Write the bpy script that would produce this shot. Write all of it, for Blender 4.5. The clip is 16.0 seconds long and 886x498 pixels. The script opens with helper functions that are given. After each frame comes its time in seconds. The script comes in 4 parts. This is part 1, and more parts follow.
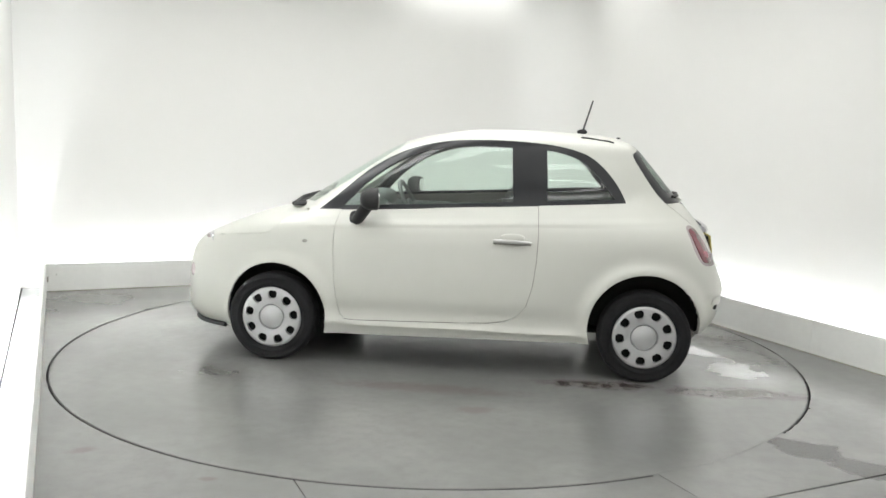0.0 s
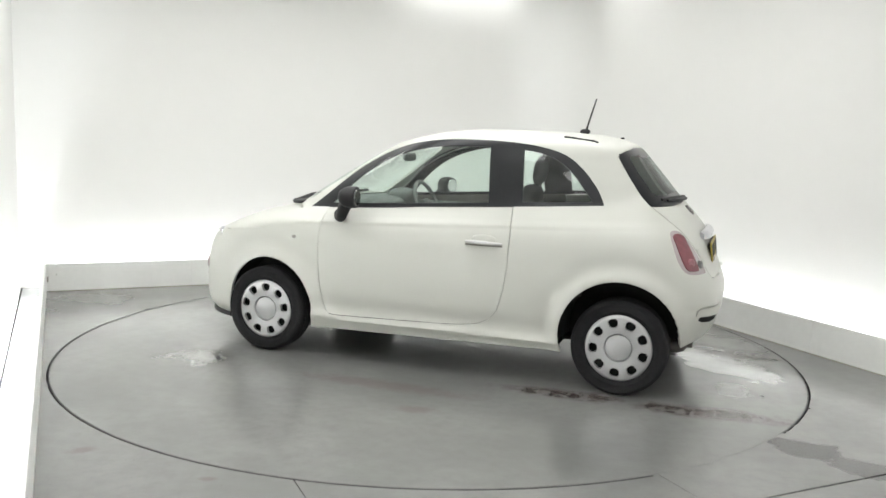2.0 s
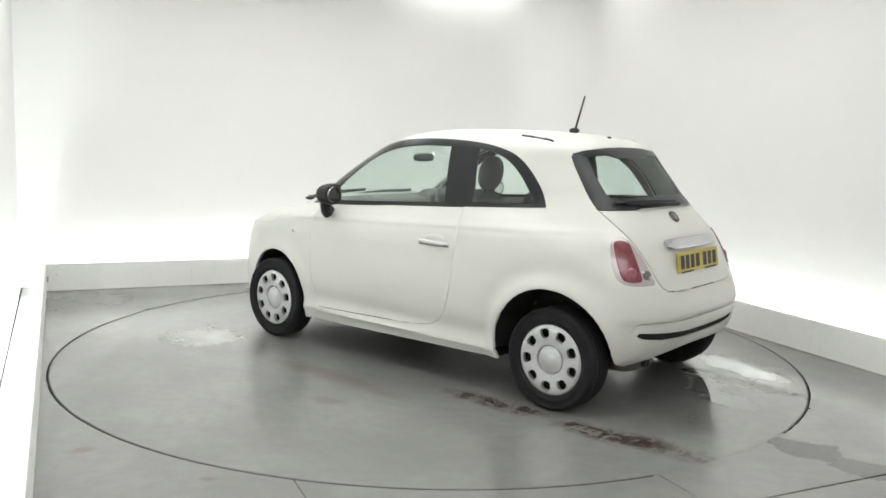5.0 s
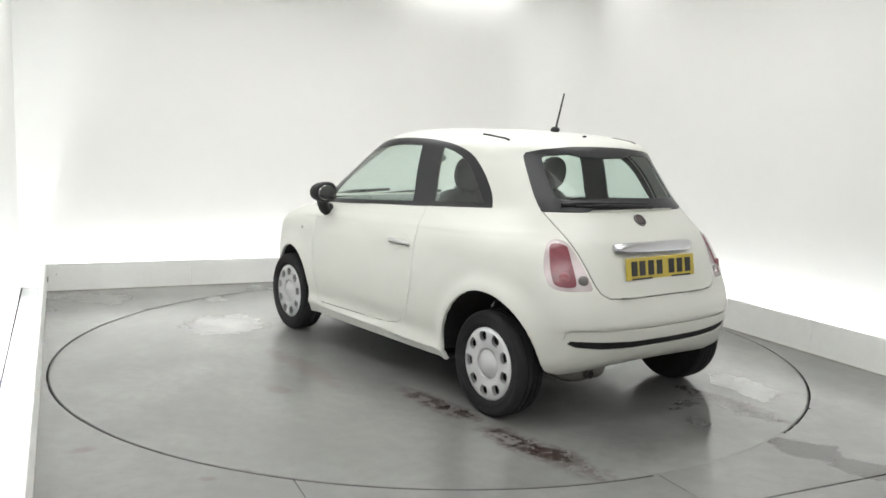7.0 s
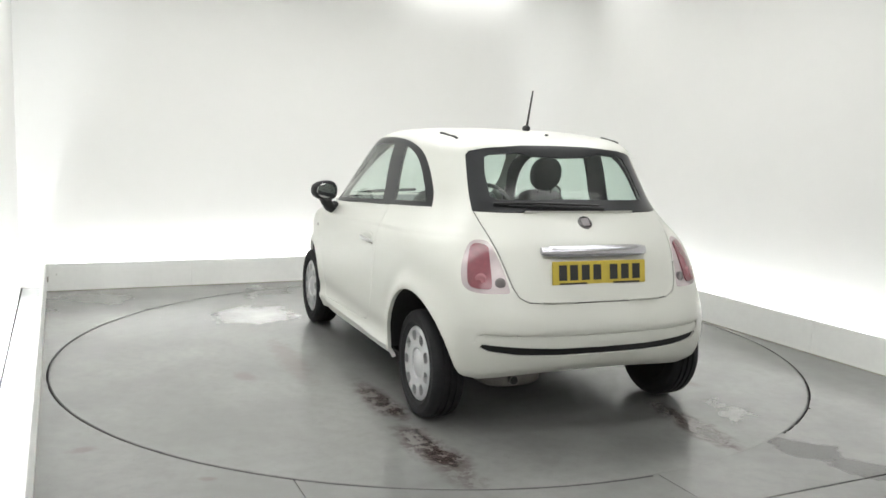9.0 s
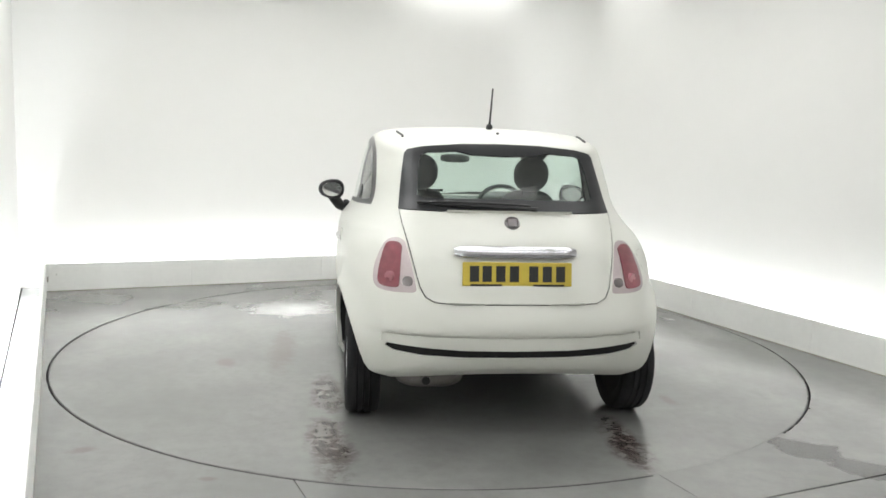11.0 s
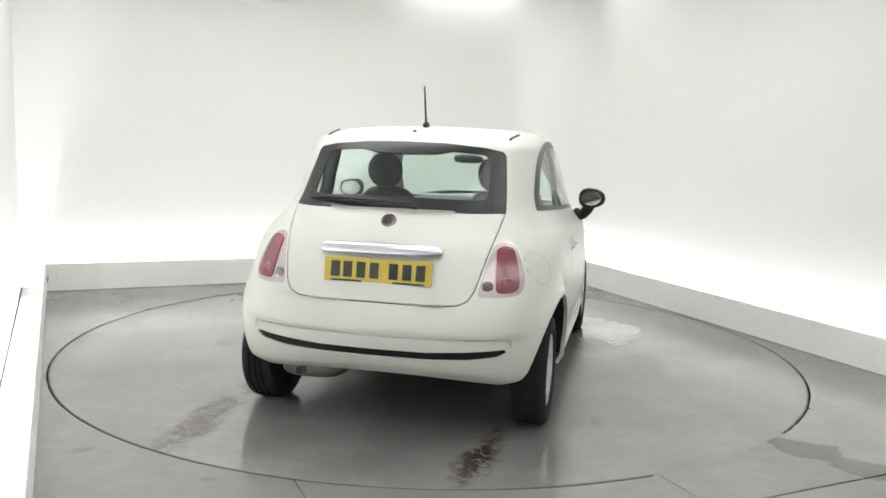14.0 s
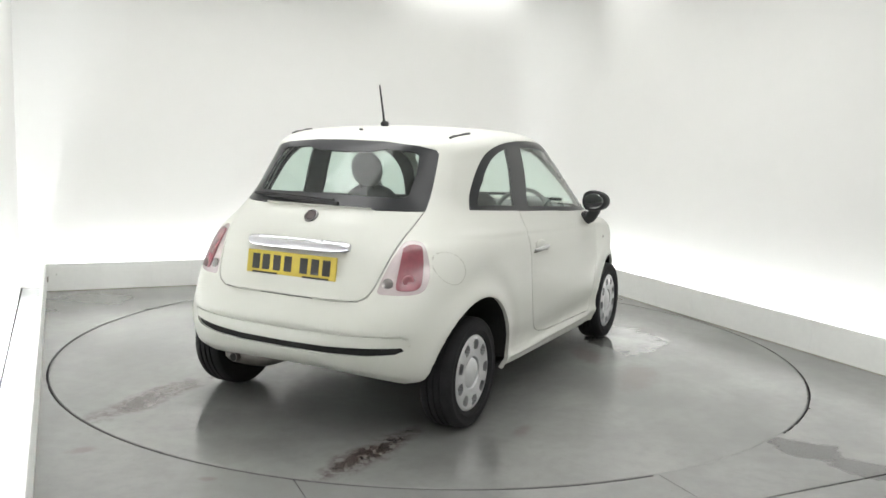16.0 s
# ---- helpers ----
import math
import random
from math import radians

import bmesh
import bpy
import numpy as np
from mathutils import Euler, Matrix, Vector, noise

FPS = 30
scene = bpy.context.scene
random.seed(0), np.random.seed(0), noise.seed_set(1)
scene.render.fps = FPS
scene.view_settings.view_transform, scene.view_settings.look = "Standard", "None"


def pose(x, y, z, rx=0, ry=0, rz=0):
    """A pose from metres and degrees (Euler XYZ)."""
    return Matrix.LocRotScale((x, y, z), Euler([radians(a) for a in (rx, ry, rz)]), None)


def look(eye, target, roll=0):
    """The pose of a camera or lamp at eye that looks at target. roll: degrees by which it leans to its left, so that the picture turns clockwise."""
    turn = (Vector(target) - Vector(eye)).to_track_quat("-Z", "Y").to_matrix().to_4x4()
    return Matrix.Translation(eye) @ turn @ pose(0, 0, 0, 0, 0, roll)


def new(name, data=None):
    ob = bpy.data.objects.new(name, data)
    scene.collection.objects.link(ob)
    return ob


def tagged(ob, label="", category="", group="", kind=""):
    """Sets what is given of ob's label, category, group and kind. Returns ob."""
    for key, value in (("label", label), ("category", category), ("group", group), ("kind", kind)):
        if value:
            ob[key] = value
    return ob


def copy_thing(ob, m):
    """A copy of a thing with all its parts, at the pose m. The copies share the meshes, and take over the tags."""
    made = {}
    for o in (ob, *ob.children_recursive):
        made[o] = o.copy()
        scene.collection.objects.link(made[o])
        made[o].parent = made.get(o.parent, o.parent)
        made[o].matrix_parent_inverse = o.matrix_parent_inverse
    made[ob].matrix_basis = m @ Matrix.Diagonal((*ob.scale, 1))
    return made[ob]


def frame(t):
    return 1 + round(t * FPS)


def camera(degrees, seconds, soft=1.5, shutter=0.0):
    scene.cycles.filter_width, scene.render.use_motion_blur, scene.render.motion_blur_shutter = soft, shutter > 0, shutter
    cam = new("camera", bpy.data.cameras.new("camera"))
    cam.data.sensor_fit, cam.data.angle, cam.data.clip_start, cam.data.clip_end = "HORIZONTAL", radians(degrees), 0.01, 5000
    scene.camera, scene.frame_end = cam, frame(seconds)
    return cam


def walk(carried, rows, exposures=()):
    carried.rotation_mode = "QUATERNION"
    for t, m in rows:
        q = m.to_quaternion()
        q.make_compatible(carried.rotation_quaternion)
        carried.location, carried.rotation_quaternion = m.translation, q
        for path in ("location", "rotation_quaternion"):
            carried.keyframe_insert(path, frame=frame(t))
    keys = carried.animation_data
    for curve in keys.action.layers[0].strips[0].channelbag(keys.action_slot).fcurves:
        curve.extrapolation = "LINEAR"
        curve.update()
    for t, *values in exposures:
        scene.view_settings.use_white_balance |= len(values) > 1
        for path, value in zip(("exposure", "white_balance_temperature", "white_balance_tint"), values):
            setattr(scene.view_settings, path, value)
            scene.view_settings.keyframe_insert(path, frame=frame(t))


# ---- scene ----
# ------------------------------------------------------------ camera
cam = camera(55.54, 16.0, soft=1.6)
EYE = (0.0, -5.653, 1.421)
STAND = look(EYE, (0.0519, -0.697, 0.7603), roll=1.8)
walk(cam, [(0.0, STAND), (16.0, STAND)], exposures=[(0.0, 0.085), (16.0, 0.085)])

# ------------------------------------------------------------ plan
TURN = radians(24.0)            # the bay stands turned to the camera
HALF_U, BACK_V, FRONT_V = 2.44, 2.68, -2.74
GAP = 0.19                      # light trough between kerb and wall
WALL_U, WALL_V = HALF_U + GAP, BACK_V + GAP
CEIL = 2.95
NEAR_V = -7.2
DISC_R = 2.3966
ROOM = Matrix.Rotation(TURN, 4, "Z")

# ------------------------------------------------------------ light
world = bpy.data.worlds.new("world")
scene.world = world
world.use_nodes = True
world.node_tree.nodes["Background"].inputs[0].default_value = (0.9, 0.95, 1.0, 1)
world.node_tree.nodes["Background"].inputs[1].default_value = 0.02
STRIP_GLOW = 66.0               # light tape in the trough
PANEL_GLOW = 5.6                # ceiling panels over the turntable
NEAR_GLOW = 3.7                 # panels over the camera's end


# ------------------------------------------------------------ materials
def mat(name, color, rough=0.5, metal=0.0, coat=0.0, noise_amt=0.0, noise_scale=8.0, bump=0.0, bump_scale=60.0,
        rough_var=0.0, emit=0.0, spec=0.5):
    """Principled surface whose tone wanders at two scales, with fine relief."""
    m = bpy.data.materials.new(name)
    m.use_nodes = True
    nt = m.node_tree
    b = nt.nodes["Principled BSDF"]
    b.inputs["Base Color"].default_value = (*color, 1)
    b.inputs["Roughness"].default_value = rough
    b.inputs["Metallic"].default_value = metal
    b.inputs["Specular IOR Level"].default_value = spec
    b.inputs["Coat Weight"].default_value = coat
    b.inputs["Coat Roughness"].default_value = 0.18
    if emit:
        b.inputs["Emission Color"].default_value = (*color, 1)
        b.inputs["Emission Strength"].default_value = emit
    tc = nt.nodes.new("ShaderNodeTexCoord")
    if noise_amt or rough_var:
        n1 = nt.nodes.new("ShaderNodeTexNoise")
        n1.inputs["Scale"].default_value = noise_scale
        n1.inputs["Detail"].default_value = 6
        n2 = nt.nodes.new("ShaderNodeTexNoise")
        n2.inputs["Scale"].default_value = noise_scale * 9
        n2.inputs["Detail"].default_value = 4
        for n in (n1, n2):
            nt.links.new(tc.outputs["Object"], n.inputs["Vector"])
        mx = nt.nodes.new("ShaderNodeMath")
        mx.operation = "MULTIPLY_ADD"
        nt.links.new(n2.outputs["Fac"], mx.inputs[0])
        mx.inputs[1].default_value = 0.35
        nt.links.new(n1.outputs["Fac"], mx.inputs[2])
        if noise_amt:
            mr = nt.nodes.new("ShaderNodeMapRange")
            mr.inputs["From Min"].default_value = 0.4
            mr.inputs["From Max"].default_value = 0.95
            mr.inputs["To Min"].default_value = 1 - noise_amt
            mr.inputs["To Max"].default_value = 1 + noise_amt
            nt.links.new(mx.outputs[0], mr.inputs["Value"])
            vm = nt.nodes.new("ShaderNodeVectorMath")
            vm.operation = "SCALE"
            vm.inputs[0].default_value = color
            nt.links.new(mr.outputs["Result"], vm.inputs["Scale"])
            nt.links.new(vm.outputs["Vector"], b.inputs["Base Color"])
        if rough_var:
            m2 = nt.nodes.new("ShaderNodeMapRange")
            m2.inputs["From Min"].default_value = 0.4
            m2.inputs["From Max"].default_value = 0.95
            m2.inputs["To Min"].default_value = max(0.02, rough - rough_var)
            m2.inputs["To Max"].default_value = rough + rough_var
            nt.links.new(mx.outputs[0], m2.inputs["Value"])
            nt.links.new(m2.outputs["Result"], b.inputs["Roughness"])
    if bump:
        nb = nt.nodes.new("ShaderNodeTexNoise")
        nb.inputs["Scale"].default_value = bump_scale
        nb.inputs["Detail"].default_value = 5
        nt.links.new(tc.outputs["Object"], nb.inputs["Vector"])
        bp = nt.nodes.new("ShaderNodeBump")
        bp.inputs["Strength"].default_value = bump
        bp.inputs["Distance"].default_value = 0.004
        nt.links.new(nb.outputs["Fac"], bp.inputs["Height"])
        nt.links.new(bp.outputs["Normal"], b.inputs["Normal"])
    return m


def glass_mat(name, tint, rough=0.02, gloss=1.0, veil=0.02):
    """Thin pane: tinted see-through with a Fresnel gloss and a pale mottled veil imitating reflected haze."""
    m = bpy.data.materials.new(name)
    m.use_nodes = True
    nt = m.node_tree
    nt.nodes.remove(nt.nodes["Principled BSDF"])
    out = nt.nodes["Material Output"]
    tr = nt.nodes.new("ShaderNodeBsdfTransparent")
    tr.inputs["Color"].default_value = (*tint, 1)
    gl = nt.nodes.new("ShaderNodeBsdfGlossy")
    gl.inputs["Roughness"].default_value = rough
    gl.inputs["Color"].default_value = (gloss, gloss, gloss, 1)
    lw = nt.nodes.new("ShaderNodeLayerWeight")
    lw.inputs["Blend"].default_value = 0.5
    pw = nt.nodes.new("ShaderNodeMath")
    pw.operation = "POWER"
    nt.links.new(lw.outputs["Facing"], pw.inputs[0])
    pw.inputs[1].default_value = 5.0
    fr = nt.nodes.new("ShaderNodeMath")
    fr.operation = "MULTIPLY_ADD"
    nt.links.new(pw.outputs[0], fr.inputs[0])
    fr.inputs[1].default_value, fr.inputs[2].default_value = 0.9, 0.05
    mix = nt.nodes.new("ShaderNodeMixShader")
    nt.links.new(fr.outputs[0], mix.inputs["Fac"])
    # pale diffuse share: the haze of reflections put into the pane's colour
    df = nt.nodes.new("ShaderNodeBsdfDiffuse")
    df.inputs["Color"].default_value = (0.7, 0.72, 0.7, 1)
    tc = nt.nodes.new("ShaderNodeTexCoord")
    spots = nt.nodes.new("ShaderNodeTexNoise")
    spots.inputs["Scale"].default_value, spots.inputs["Detail"].default_value = 38.0, 6
    nt.links.new(tc.outputs["Object"], spots.inputs["Vector"])
    mr = nt.nodes.new("ShaderNodeMapRange")
    for k, x in zip(("From Min", "From Max", "To Min", "To Max"), (0.45, 0.75, veil * 0.5, veil * 4)):
        mr.inputs[k].default_value = x
    nt.links.new(spots.outputs["Fac"], mr.inputs["Value"])
    veiled = nt.nodes.new("ShaderNodeMixShader")
    nt.links.new(mr.outputs["Result"], veiled.inputs["Fac"])
    nt.links.new(tr.outputs["BSDF"], veiled.inputs[1])
    nt.links.new(df.outputs["BSDF"], veiled.inputs[2])
    nt.links.new(veiled.outputs["Shader"], mix.inputs[1])
    nt.links.new(gl.outputs["BSDF"], mix.inputs[2])
    nt.links.new(mix.outputs["Shader"], out.inputs["Surface"])
    return m


class Graph:
    """Short hand for node maths."""

    def __init__(self, m):
        self.nt = m.node_tree
        self.tc = self.nt.nodes.new("ShaderNodeTexCoord")

    def math(self, op, a, b=None, clamp=False):
        n = self.nt.nodes.new("ShaderNodeMath")
        n.operation, n.use_clamp = op, clamp
        for i, v in enumerate((a, b)):
            if v is None:
                continue
            if isinstance(v, (int, float)):
                n.inputs[i].default_value = v
            else:
                self.nt.links.new(v, n.inputs[i])
        return n.outputs[0]

    def noise(self, scale, detail=5, rough=0.55, stretch=(1, 1, 1)):
        mp = self.nt.nodes.new("ShaderNodeMapping")
        mp.inputs["Scale"].default_value = stretch
        self.nt.links.new(self.tc.outputs["Object"], mp.inputs["Vector"])
        n = self.nt.nodes.new("ShaderNodeTexNoise")
        n.inputs["Scale"].default_value, n.inputs["Detail"].default_value = scale, detail
        n.inputs["Roughness"].default_value = rough
        self.nt.links.new(mp.outputs["Vector"], n.inputs["Vector"])
        return n.outputs["Fac"]

    def ramp(self, v, lo, hi, a=0.0, b=1.0):
        n = self.nt.nodes.new("ShaderNodeMapRange")
        n.interpolation_type = "SMOOTHSTEP"
        for k, x in zip(("From Min", "From Max", "To Min", "To Max"), (lo, hi, a, b)):
            n.inputs[k].default_value = x
        self.nt.links.new(v, n.inputs["Value"])
        return n.outputs["Result"]

    def spot(self, x, y, rx, ry, turn=0.0, edge=0.6, ragged=None, amount=0.5):
        """1 inside an ellipse on the floor, 0 outside, its rim broken up by a noise."""
        mp = self.nt.nodes.new("ShaderNodeMapping")
        mp.vector_type = "TEXTURE"
        mp.inputs["Location"].default_value = (x, y, 0)
        mp.inputs["Rotation"].default_value = (0, 0, radians(turn))
        mp.inputs["Scale"].default_value = (rx, ry, 1000)
        self.nt.links.new(self.tc.outputs["Object"], mp.inputs["Vector"])
        ln = self.nt.nodes.new("ShaderNodeVectorMath")
        ln.operation = "LENGTH"
        self.nt.links.new(mp.outputs["Vector"], ln.inputs[0])
        d = ln.outputs["Value"]
        if ragged is not None:
            d = self.math("ADD", d, self.math("MULTIPLY", self.math("SUBTRACT", ragged, 0.5), amount * 2))
        return self.ramp(d, 1.0, edge, 0.0, 1.0)

    def mix(self, fac, a, b):
        n = self.nt.nodes.new("ShaderNodeMix")
        n.data_type = "RGBA"
        self.nt.links.new(fac, n.inputs["Factor"])
        for i, v in ((6, a), (7, b)):
            if isinstance(v, tuple):
                n.inputs[i].default_value = (*v, 1)
            else:
                self.nt.links.new(v, n.inputs[i])
        return n.outputs[2]


def floor_mat(name, stains, puddles, dark, streaks=()):
    """Grey sealed concrete: cloudy tone, scuffs, wet patches that are smoother than the rest."""
    m = bpy.data.materials.new(name)
    m.use_nodes = True
    g = Graph(m)
    b = m.node_tree.nodes["Principled BSDF"]
    cloud, fine, speck = g.noise(0.9, 6), g.noise(14, 6, 0.65), g.noise(55, 3)
    rag, rag2 = g.noise(6, 6, 0.65), g.noise(13, 6, 0.72)
    base = g.mix(g.ramp(cloud, 0.3, 0.72), (0.174, 0.177, 0.170), (0.240, 0.241, 0.230))
    base = g.mix(g.ramp(fine, 0.35, 0.75, 0, 0.35), base, (0.158, 0.157, 0.149))
    base = g.mix(g.ramp(speck, 0.66, 0.74, 0, 0.4), base, (0.145, 0.14, 0.126))
    wet = None
    for p in puddles:
        s = g.spot(*p, edge=-0.3, ragged=rag, amount=0.65)
        wet = s if wet is None else g.math("MAXIMUM", wet, s)
    for p in dark:
        s = g.spot(*p, edge=0.8, ragged=rag, amount=0.9)
        base = g.mix(g.math("MULTIPLY", s, 0.85), base, (0.060, 0.056, 0.056))
    for p in streaks:
        s = g.spot(*p, edge=0.1, ragged=rag, amount=0.6)
        blot = g.ramp(rag2, 0.43, 0.51)
        base = g.mix(g.math("MULTIPLY", s, 0.5), base, (0.125, 0.108, 0.098))
        base = g.mix(g.math("MULTIPLY", g.math("MULTIPLY", s, blot), 0.95), base, (0.040, 0.021, 0.018))
    for p in stains:
        s = g.spot(*p, edge=0.3, ragged=rag2, amount=0.6)
        base = g.mix(g.math("MULTIPLY", s, 0.45), base, (0.15, 0.12, 0.11))
    m.node_tree.links.new(base, b.inputs["Base Color"])
    r = g.ramp(g.math("ADD", g.math("MULTIPLY", fine, 0.5), g.math("MULTIPLY", cloud, 0.5)), 0.35, 0.65, 0.20, 0.255)
    if wet is not None:
        r = g.math("SUBTRACT", r, g.math("MULTIPLY", wet, 0.25), clamp=True)
        r = g.math("MAXIMUM", r, 0.05)
        m.node_tree.links.new(g.math("MULTIPLY", wet, 0.85), b.inputs["Coat Weight"])
        b.inputs["Coat Roughness"].default_value, b.inputs["Coat IOR"].default_value = 0.03, 1.5
    m.node_tree.links.new(r, b.inputs["Roughness"])
    b.inputs["IOR"].default_value = 1.88
    bp = m.node_tree.nodes.new("ShaderNodeBump")
    bp.inputs["Strength"].default_value, bp.inputs["Distance"].default_value = 0.015, 0.002
    m.node_tree.links.new(fine, bp.inputs["Height"])
    m.node_tree.links.new(bp.outputs["Normal"], b.inputs["Normal"])
    return m


M = {}
M["wall"] = mat("wall_paint", (0.804, 0.80, 0.777), 0.55, noise_amt=0.012, noise_scale=1.3, bump=0.05, bump_scale=120)
M["ceiling"] = mat("ceiling_paint", (0.80, 0.80, 0.78), 0.7, noise_amt=0.012, noise_scale=2)
M["kerb"] = mat("kerb_board", (0.85, 0.855, 0.83), 0.45, noise_amt=0.05, noise_scale=3, bump=0.08, bump_scale=40, rough_var=0.1)
M["kerb_dirt_and_bead"] = mat("kerb_scuff_and_bead", (0.30, 0.28, 0.24), 0.7, noise_amt=0.3, noise_scale=30)
M["trough"] = mat("trough_white", (0.78, 0.79, 0.80), 0.6, noise_amt=0.02, noise_scale=4)
M["strip"] = mat("led_tape", (0.95, 0.98, 1.0), 0.4, emit=STRIP_GLOW)
M["strip_left"] = mat("led_tape_left", (0.93, 0.97, 1.0), 0.4, emit=STRIP_GLOW * 1.2)
M["panel"] = mat("led_panel", (1.0, 1.0, 0.99), 0.4, emit=PANEL_GLOW)
M["panel_near"] = mat("led_panel_near", (1.0, 1.0, 0.99), 0.4, emit=NEAR_GLOW)
M["panel_edge"] = mat("led_panel_edge", (1.0, 1.0, 0.99), 0.4, emit=3.8)
M["pit"] = mat("pit_black", (0.02, 0.02, 0.02), 0.9, noise_amt=0.2)
M["joint"] = mat("joint_sealant", (0.06, 0.06, 0.06), 0.8, noise_amt=0.2)
M["floor"] = floor_mat("bay_floor", [(-1.53, -2.08, 0.09, 0.05, 20), (-0.9, -2.35, 0.05, 0.03, 0)], [],
                       [(1.80, -1.82, 0.17, 0.13, -32), (2.02, -2.07, 0.24, 0.11, -32)])
M["disc"] = floor_mat("turntable_floor", [(-0.42, 1.33, 0.16, 0.07, 10), (-1.27, -1.18, 0.12, 0.05, 0), (0.0, -1.42, 0.46, 0.17, 10), (-0.1, 1.0, 0.7, 0.12, 0), (0.35, -1.0, 0.3, 0.14, 30)],
                      [(-1.95, -0.32, 0.80, 0.36, 139), (-1.80, -1.04, 0.70, 0.32, 157), (-2.0, 0.25, 0.34, 0.46, 10), (1.18, 0.97, 0.47, 0.44, -30),
                       (0.90, -1.10, 0.68, 0.47, 20)], [],
                      [(-1.93, -0.70, 0.50, 0.115, -3), (-1.86, 0.70, 0.52, 0.14, 4), (-1.10, 0.71, 0.50, 0.11, 3)])
M["paint"] = mat("cream_white_paint", (0.625, 0.629, 0.580), 0.42, coat=0.35, noise_amt=0.008, noise_scale=2.0)
M["black"] = mat("gloss_black_trim", (0.012, 0.013, 0.015), 0.29, spec=0.4, noise_amt=0.1, noise_scale=4)
M["plastic"] = mat("black_plastic", (0.020, 0.020, 0.021), 0.5, spec=0.3, noise_amt=0.12, noise_scale=20, bump=0.1, bump_scale=300)
M["dark"] = mat("dark_void", (0.020, 0.020, 0.020), 0.8, noise_amt=0.2, spec=0.15)
M["rubber"] = mat("tyre_rubber", (0.017, 0.017, 0.018), 0.8, spec=0.2, noise_amt=0.25, noise_scale=12, bump=0.15, bump_scale=200)
M["silver"] = mat("silver_wheel_trim", (0.56, 0.565, 0.57), 0.3, metal=0.55, noise_amt=0.02, noise_scale=9, rough_var=0.03)
M["handle"] = mat("satin_silver", (0.62, 0.62, 0.61), 0.32, metal=0.9, noise_amt=0.02, noise_scale=20)
M["chrome"] = mat("chrome", (0.60, 0.60, 0.63), 0.16, metal=1.0, noise_amt=0.02, noise_scale=20)
M["steel"] = mat("dull_steel", (0.16, 0.15, 0.14), 0.45, metal=0.9, noise_amt=0.2, noise_scale=25, rough_var=0.12)
M["seam"] = mat("beige_gap_tone", (0.26, 0.25, 0.22), 0.7, noise_amt=0.15, noise_scale=20)
M["seam_dark"] = mat("dark_gap_tone", (0.07, 0.07, 0.065), 0.8, noise_amt=0.15, noise_scale=20)
M["red"] = mat("red_lamp_lens", (0.20, 0.045, 0.060), 0.15, coat=0.6, noise_amt=0.2, noise_scale=30)
M["redlight"] = mat("paler_red_lens", (0.32, 0.11, 0.13), 0.2, coat=0.4, noise_amt=0.1, noise_scale=40)
M["clear"] = mat("clear_lamp_surround", (0.52, 0.45, 0.45), 0.25, metal=0.2, coat=0.4, noise_amt=0.06, noise_scale=30)
M["lampgrey"] = mat("grey_lamp_reflector", (0.22, 0.20, 0.20), 0.2, metal=0.5, coat=0.6, noise_amt=0.1, noise_scale=30)
M["yellow"] = mat("yellow_plate", (0.52, 0.40, 0.055), 0.35, noise_amt=0.05, noise_scale=25)
M["ink"] = mat("black_ink", (0.02, 0.02, 0.02), 0.5, noise_amt=0.1)
M["badge"] = mat("badge_maroon", (0.045, 0.028, 0.030), 0.2, coat=0.6, noise_amt=0.1, noise_scale=60)
M["badgering"] = mat("badge_ring_metal", (0.20, 0.19, 0.19), 0.25, metal=0.7, coat=0.4, noise_amt=0.15, noise_scale=60)
M["cloth"] = mat("grey_seat_cloth", (0.115, 0.119, 0.116), 0.9, noise_amt=0.25, noise_scale=40, bump=0.3, bump_scale=400)
M["trim"] = mat("grey_interior_trim", (0.16, 0.17, 0.165), 0.65, noise_amt=0.1, noise_scale=15, bump=0.1, bump_scale=250)
M["ivory"] = mat("ivory_interior", (0.55, 0.54, 0.48), 0.5, noise_amt=0.04, noise_scale=8)
M["orange"] = mat("smoked_lens", (0.38, 0.37, 0.34), 0.2, coat=0.3, noise_amt=0.05)
M["glass"] = glass_mat("side_glass", (0.86, 0.94, 0.90))
M["rearglass"] = glass_mat("rear_glass", (0.78, 0.88, 0.84), gloss=0.45, veil=0.025)
M["mirror"] = mat("mirror_silver", (0.72, 0.72, 0.72), 0.06, metal=1.0, noise_amt=0.05, noise_scale=30)
M["gold"] = mat("flap_gap_grey", (0.46, 0.455, 0.41), 0.6, noise_amt=0.2)


# ------------------------------------------------------------ mesh helpers
def empty(name, label="", category="", **k):
    ob = new(name)
    return tagged(ob, label, category, **k)


def part(name, bm, material, parent=None, label="", smooth=None):
    """Links a bmesh as one mesh object under a thing or a part."""
    me = bpy.data.meshes.new(name)
    bm.to_mesh(me)
    bm.free()
    me.materials.append(material)
    ob = new(name, me)
    if smooth is not None:
        me.shade_smooth()
        if smooth < 180:
            me.set_sharp_from_angle(angle=radians(smooth))
    if parent is not None:
        ob.parent = parent
    if label:
        ob["label"] = label
    return ob


def box(x0, y0, z0, x1, y1, z1, bevel=0.0, seg=2):
    bm = bmesh.new()
    bmesh.ops.create_cube(bm, size=1)
    for v in bm.verts:
        v.co = Vector(((x0 + x1) / 2 + v.co.x * (x1 - x0), (y0 + y1) / 2 + v.co.y * (y1 - y0), (z0 + z1) / 2 + v.co.z * (z1 - z0)))
    if bevel:
        bmesh.ops.bevel(bm, geom=bm.edges[:], offset=bevel, segments=seg, affect="EDGES", profile=0.5)
    return bm


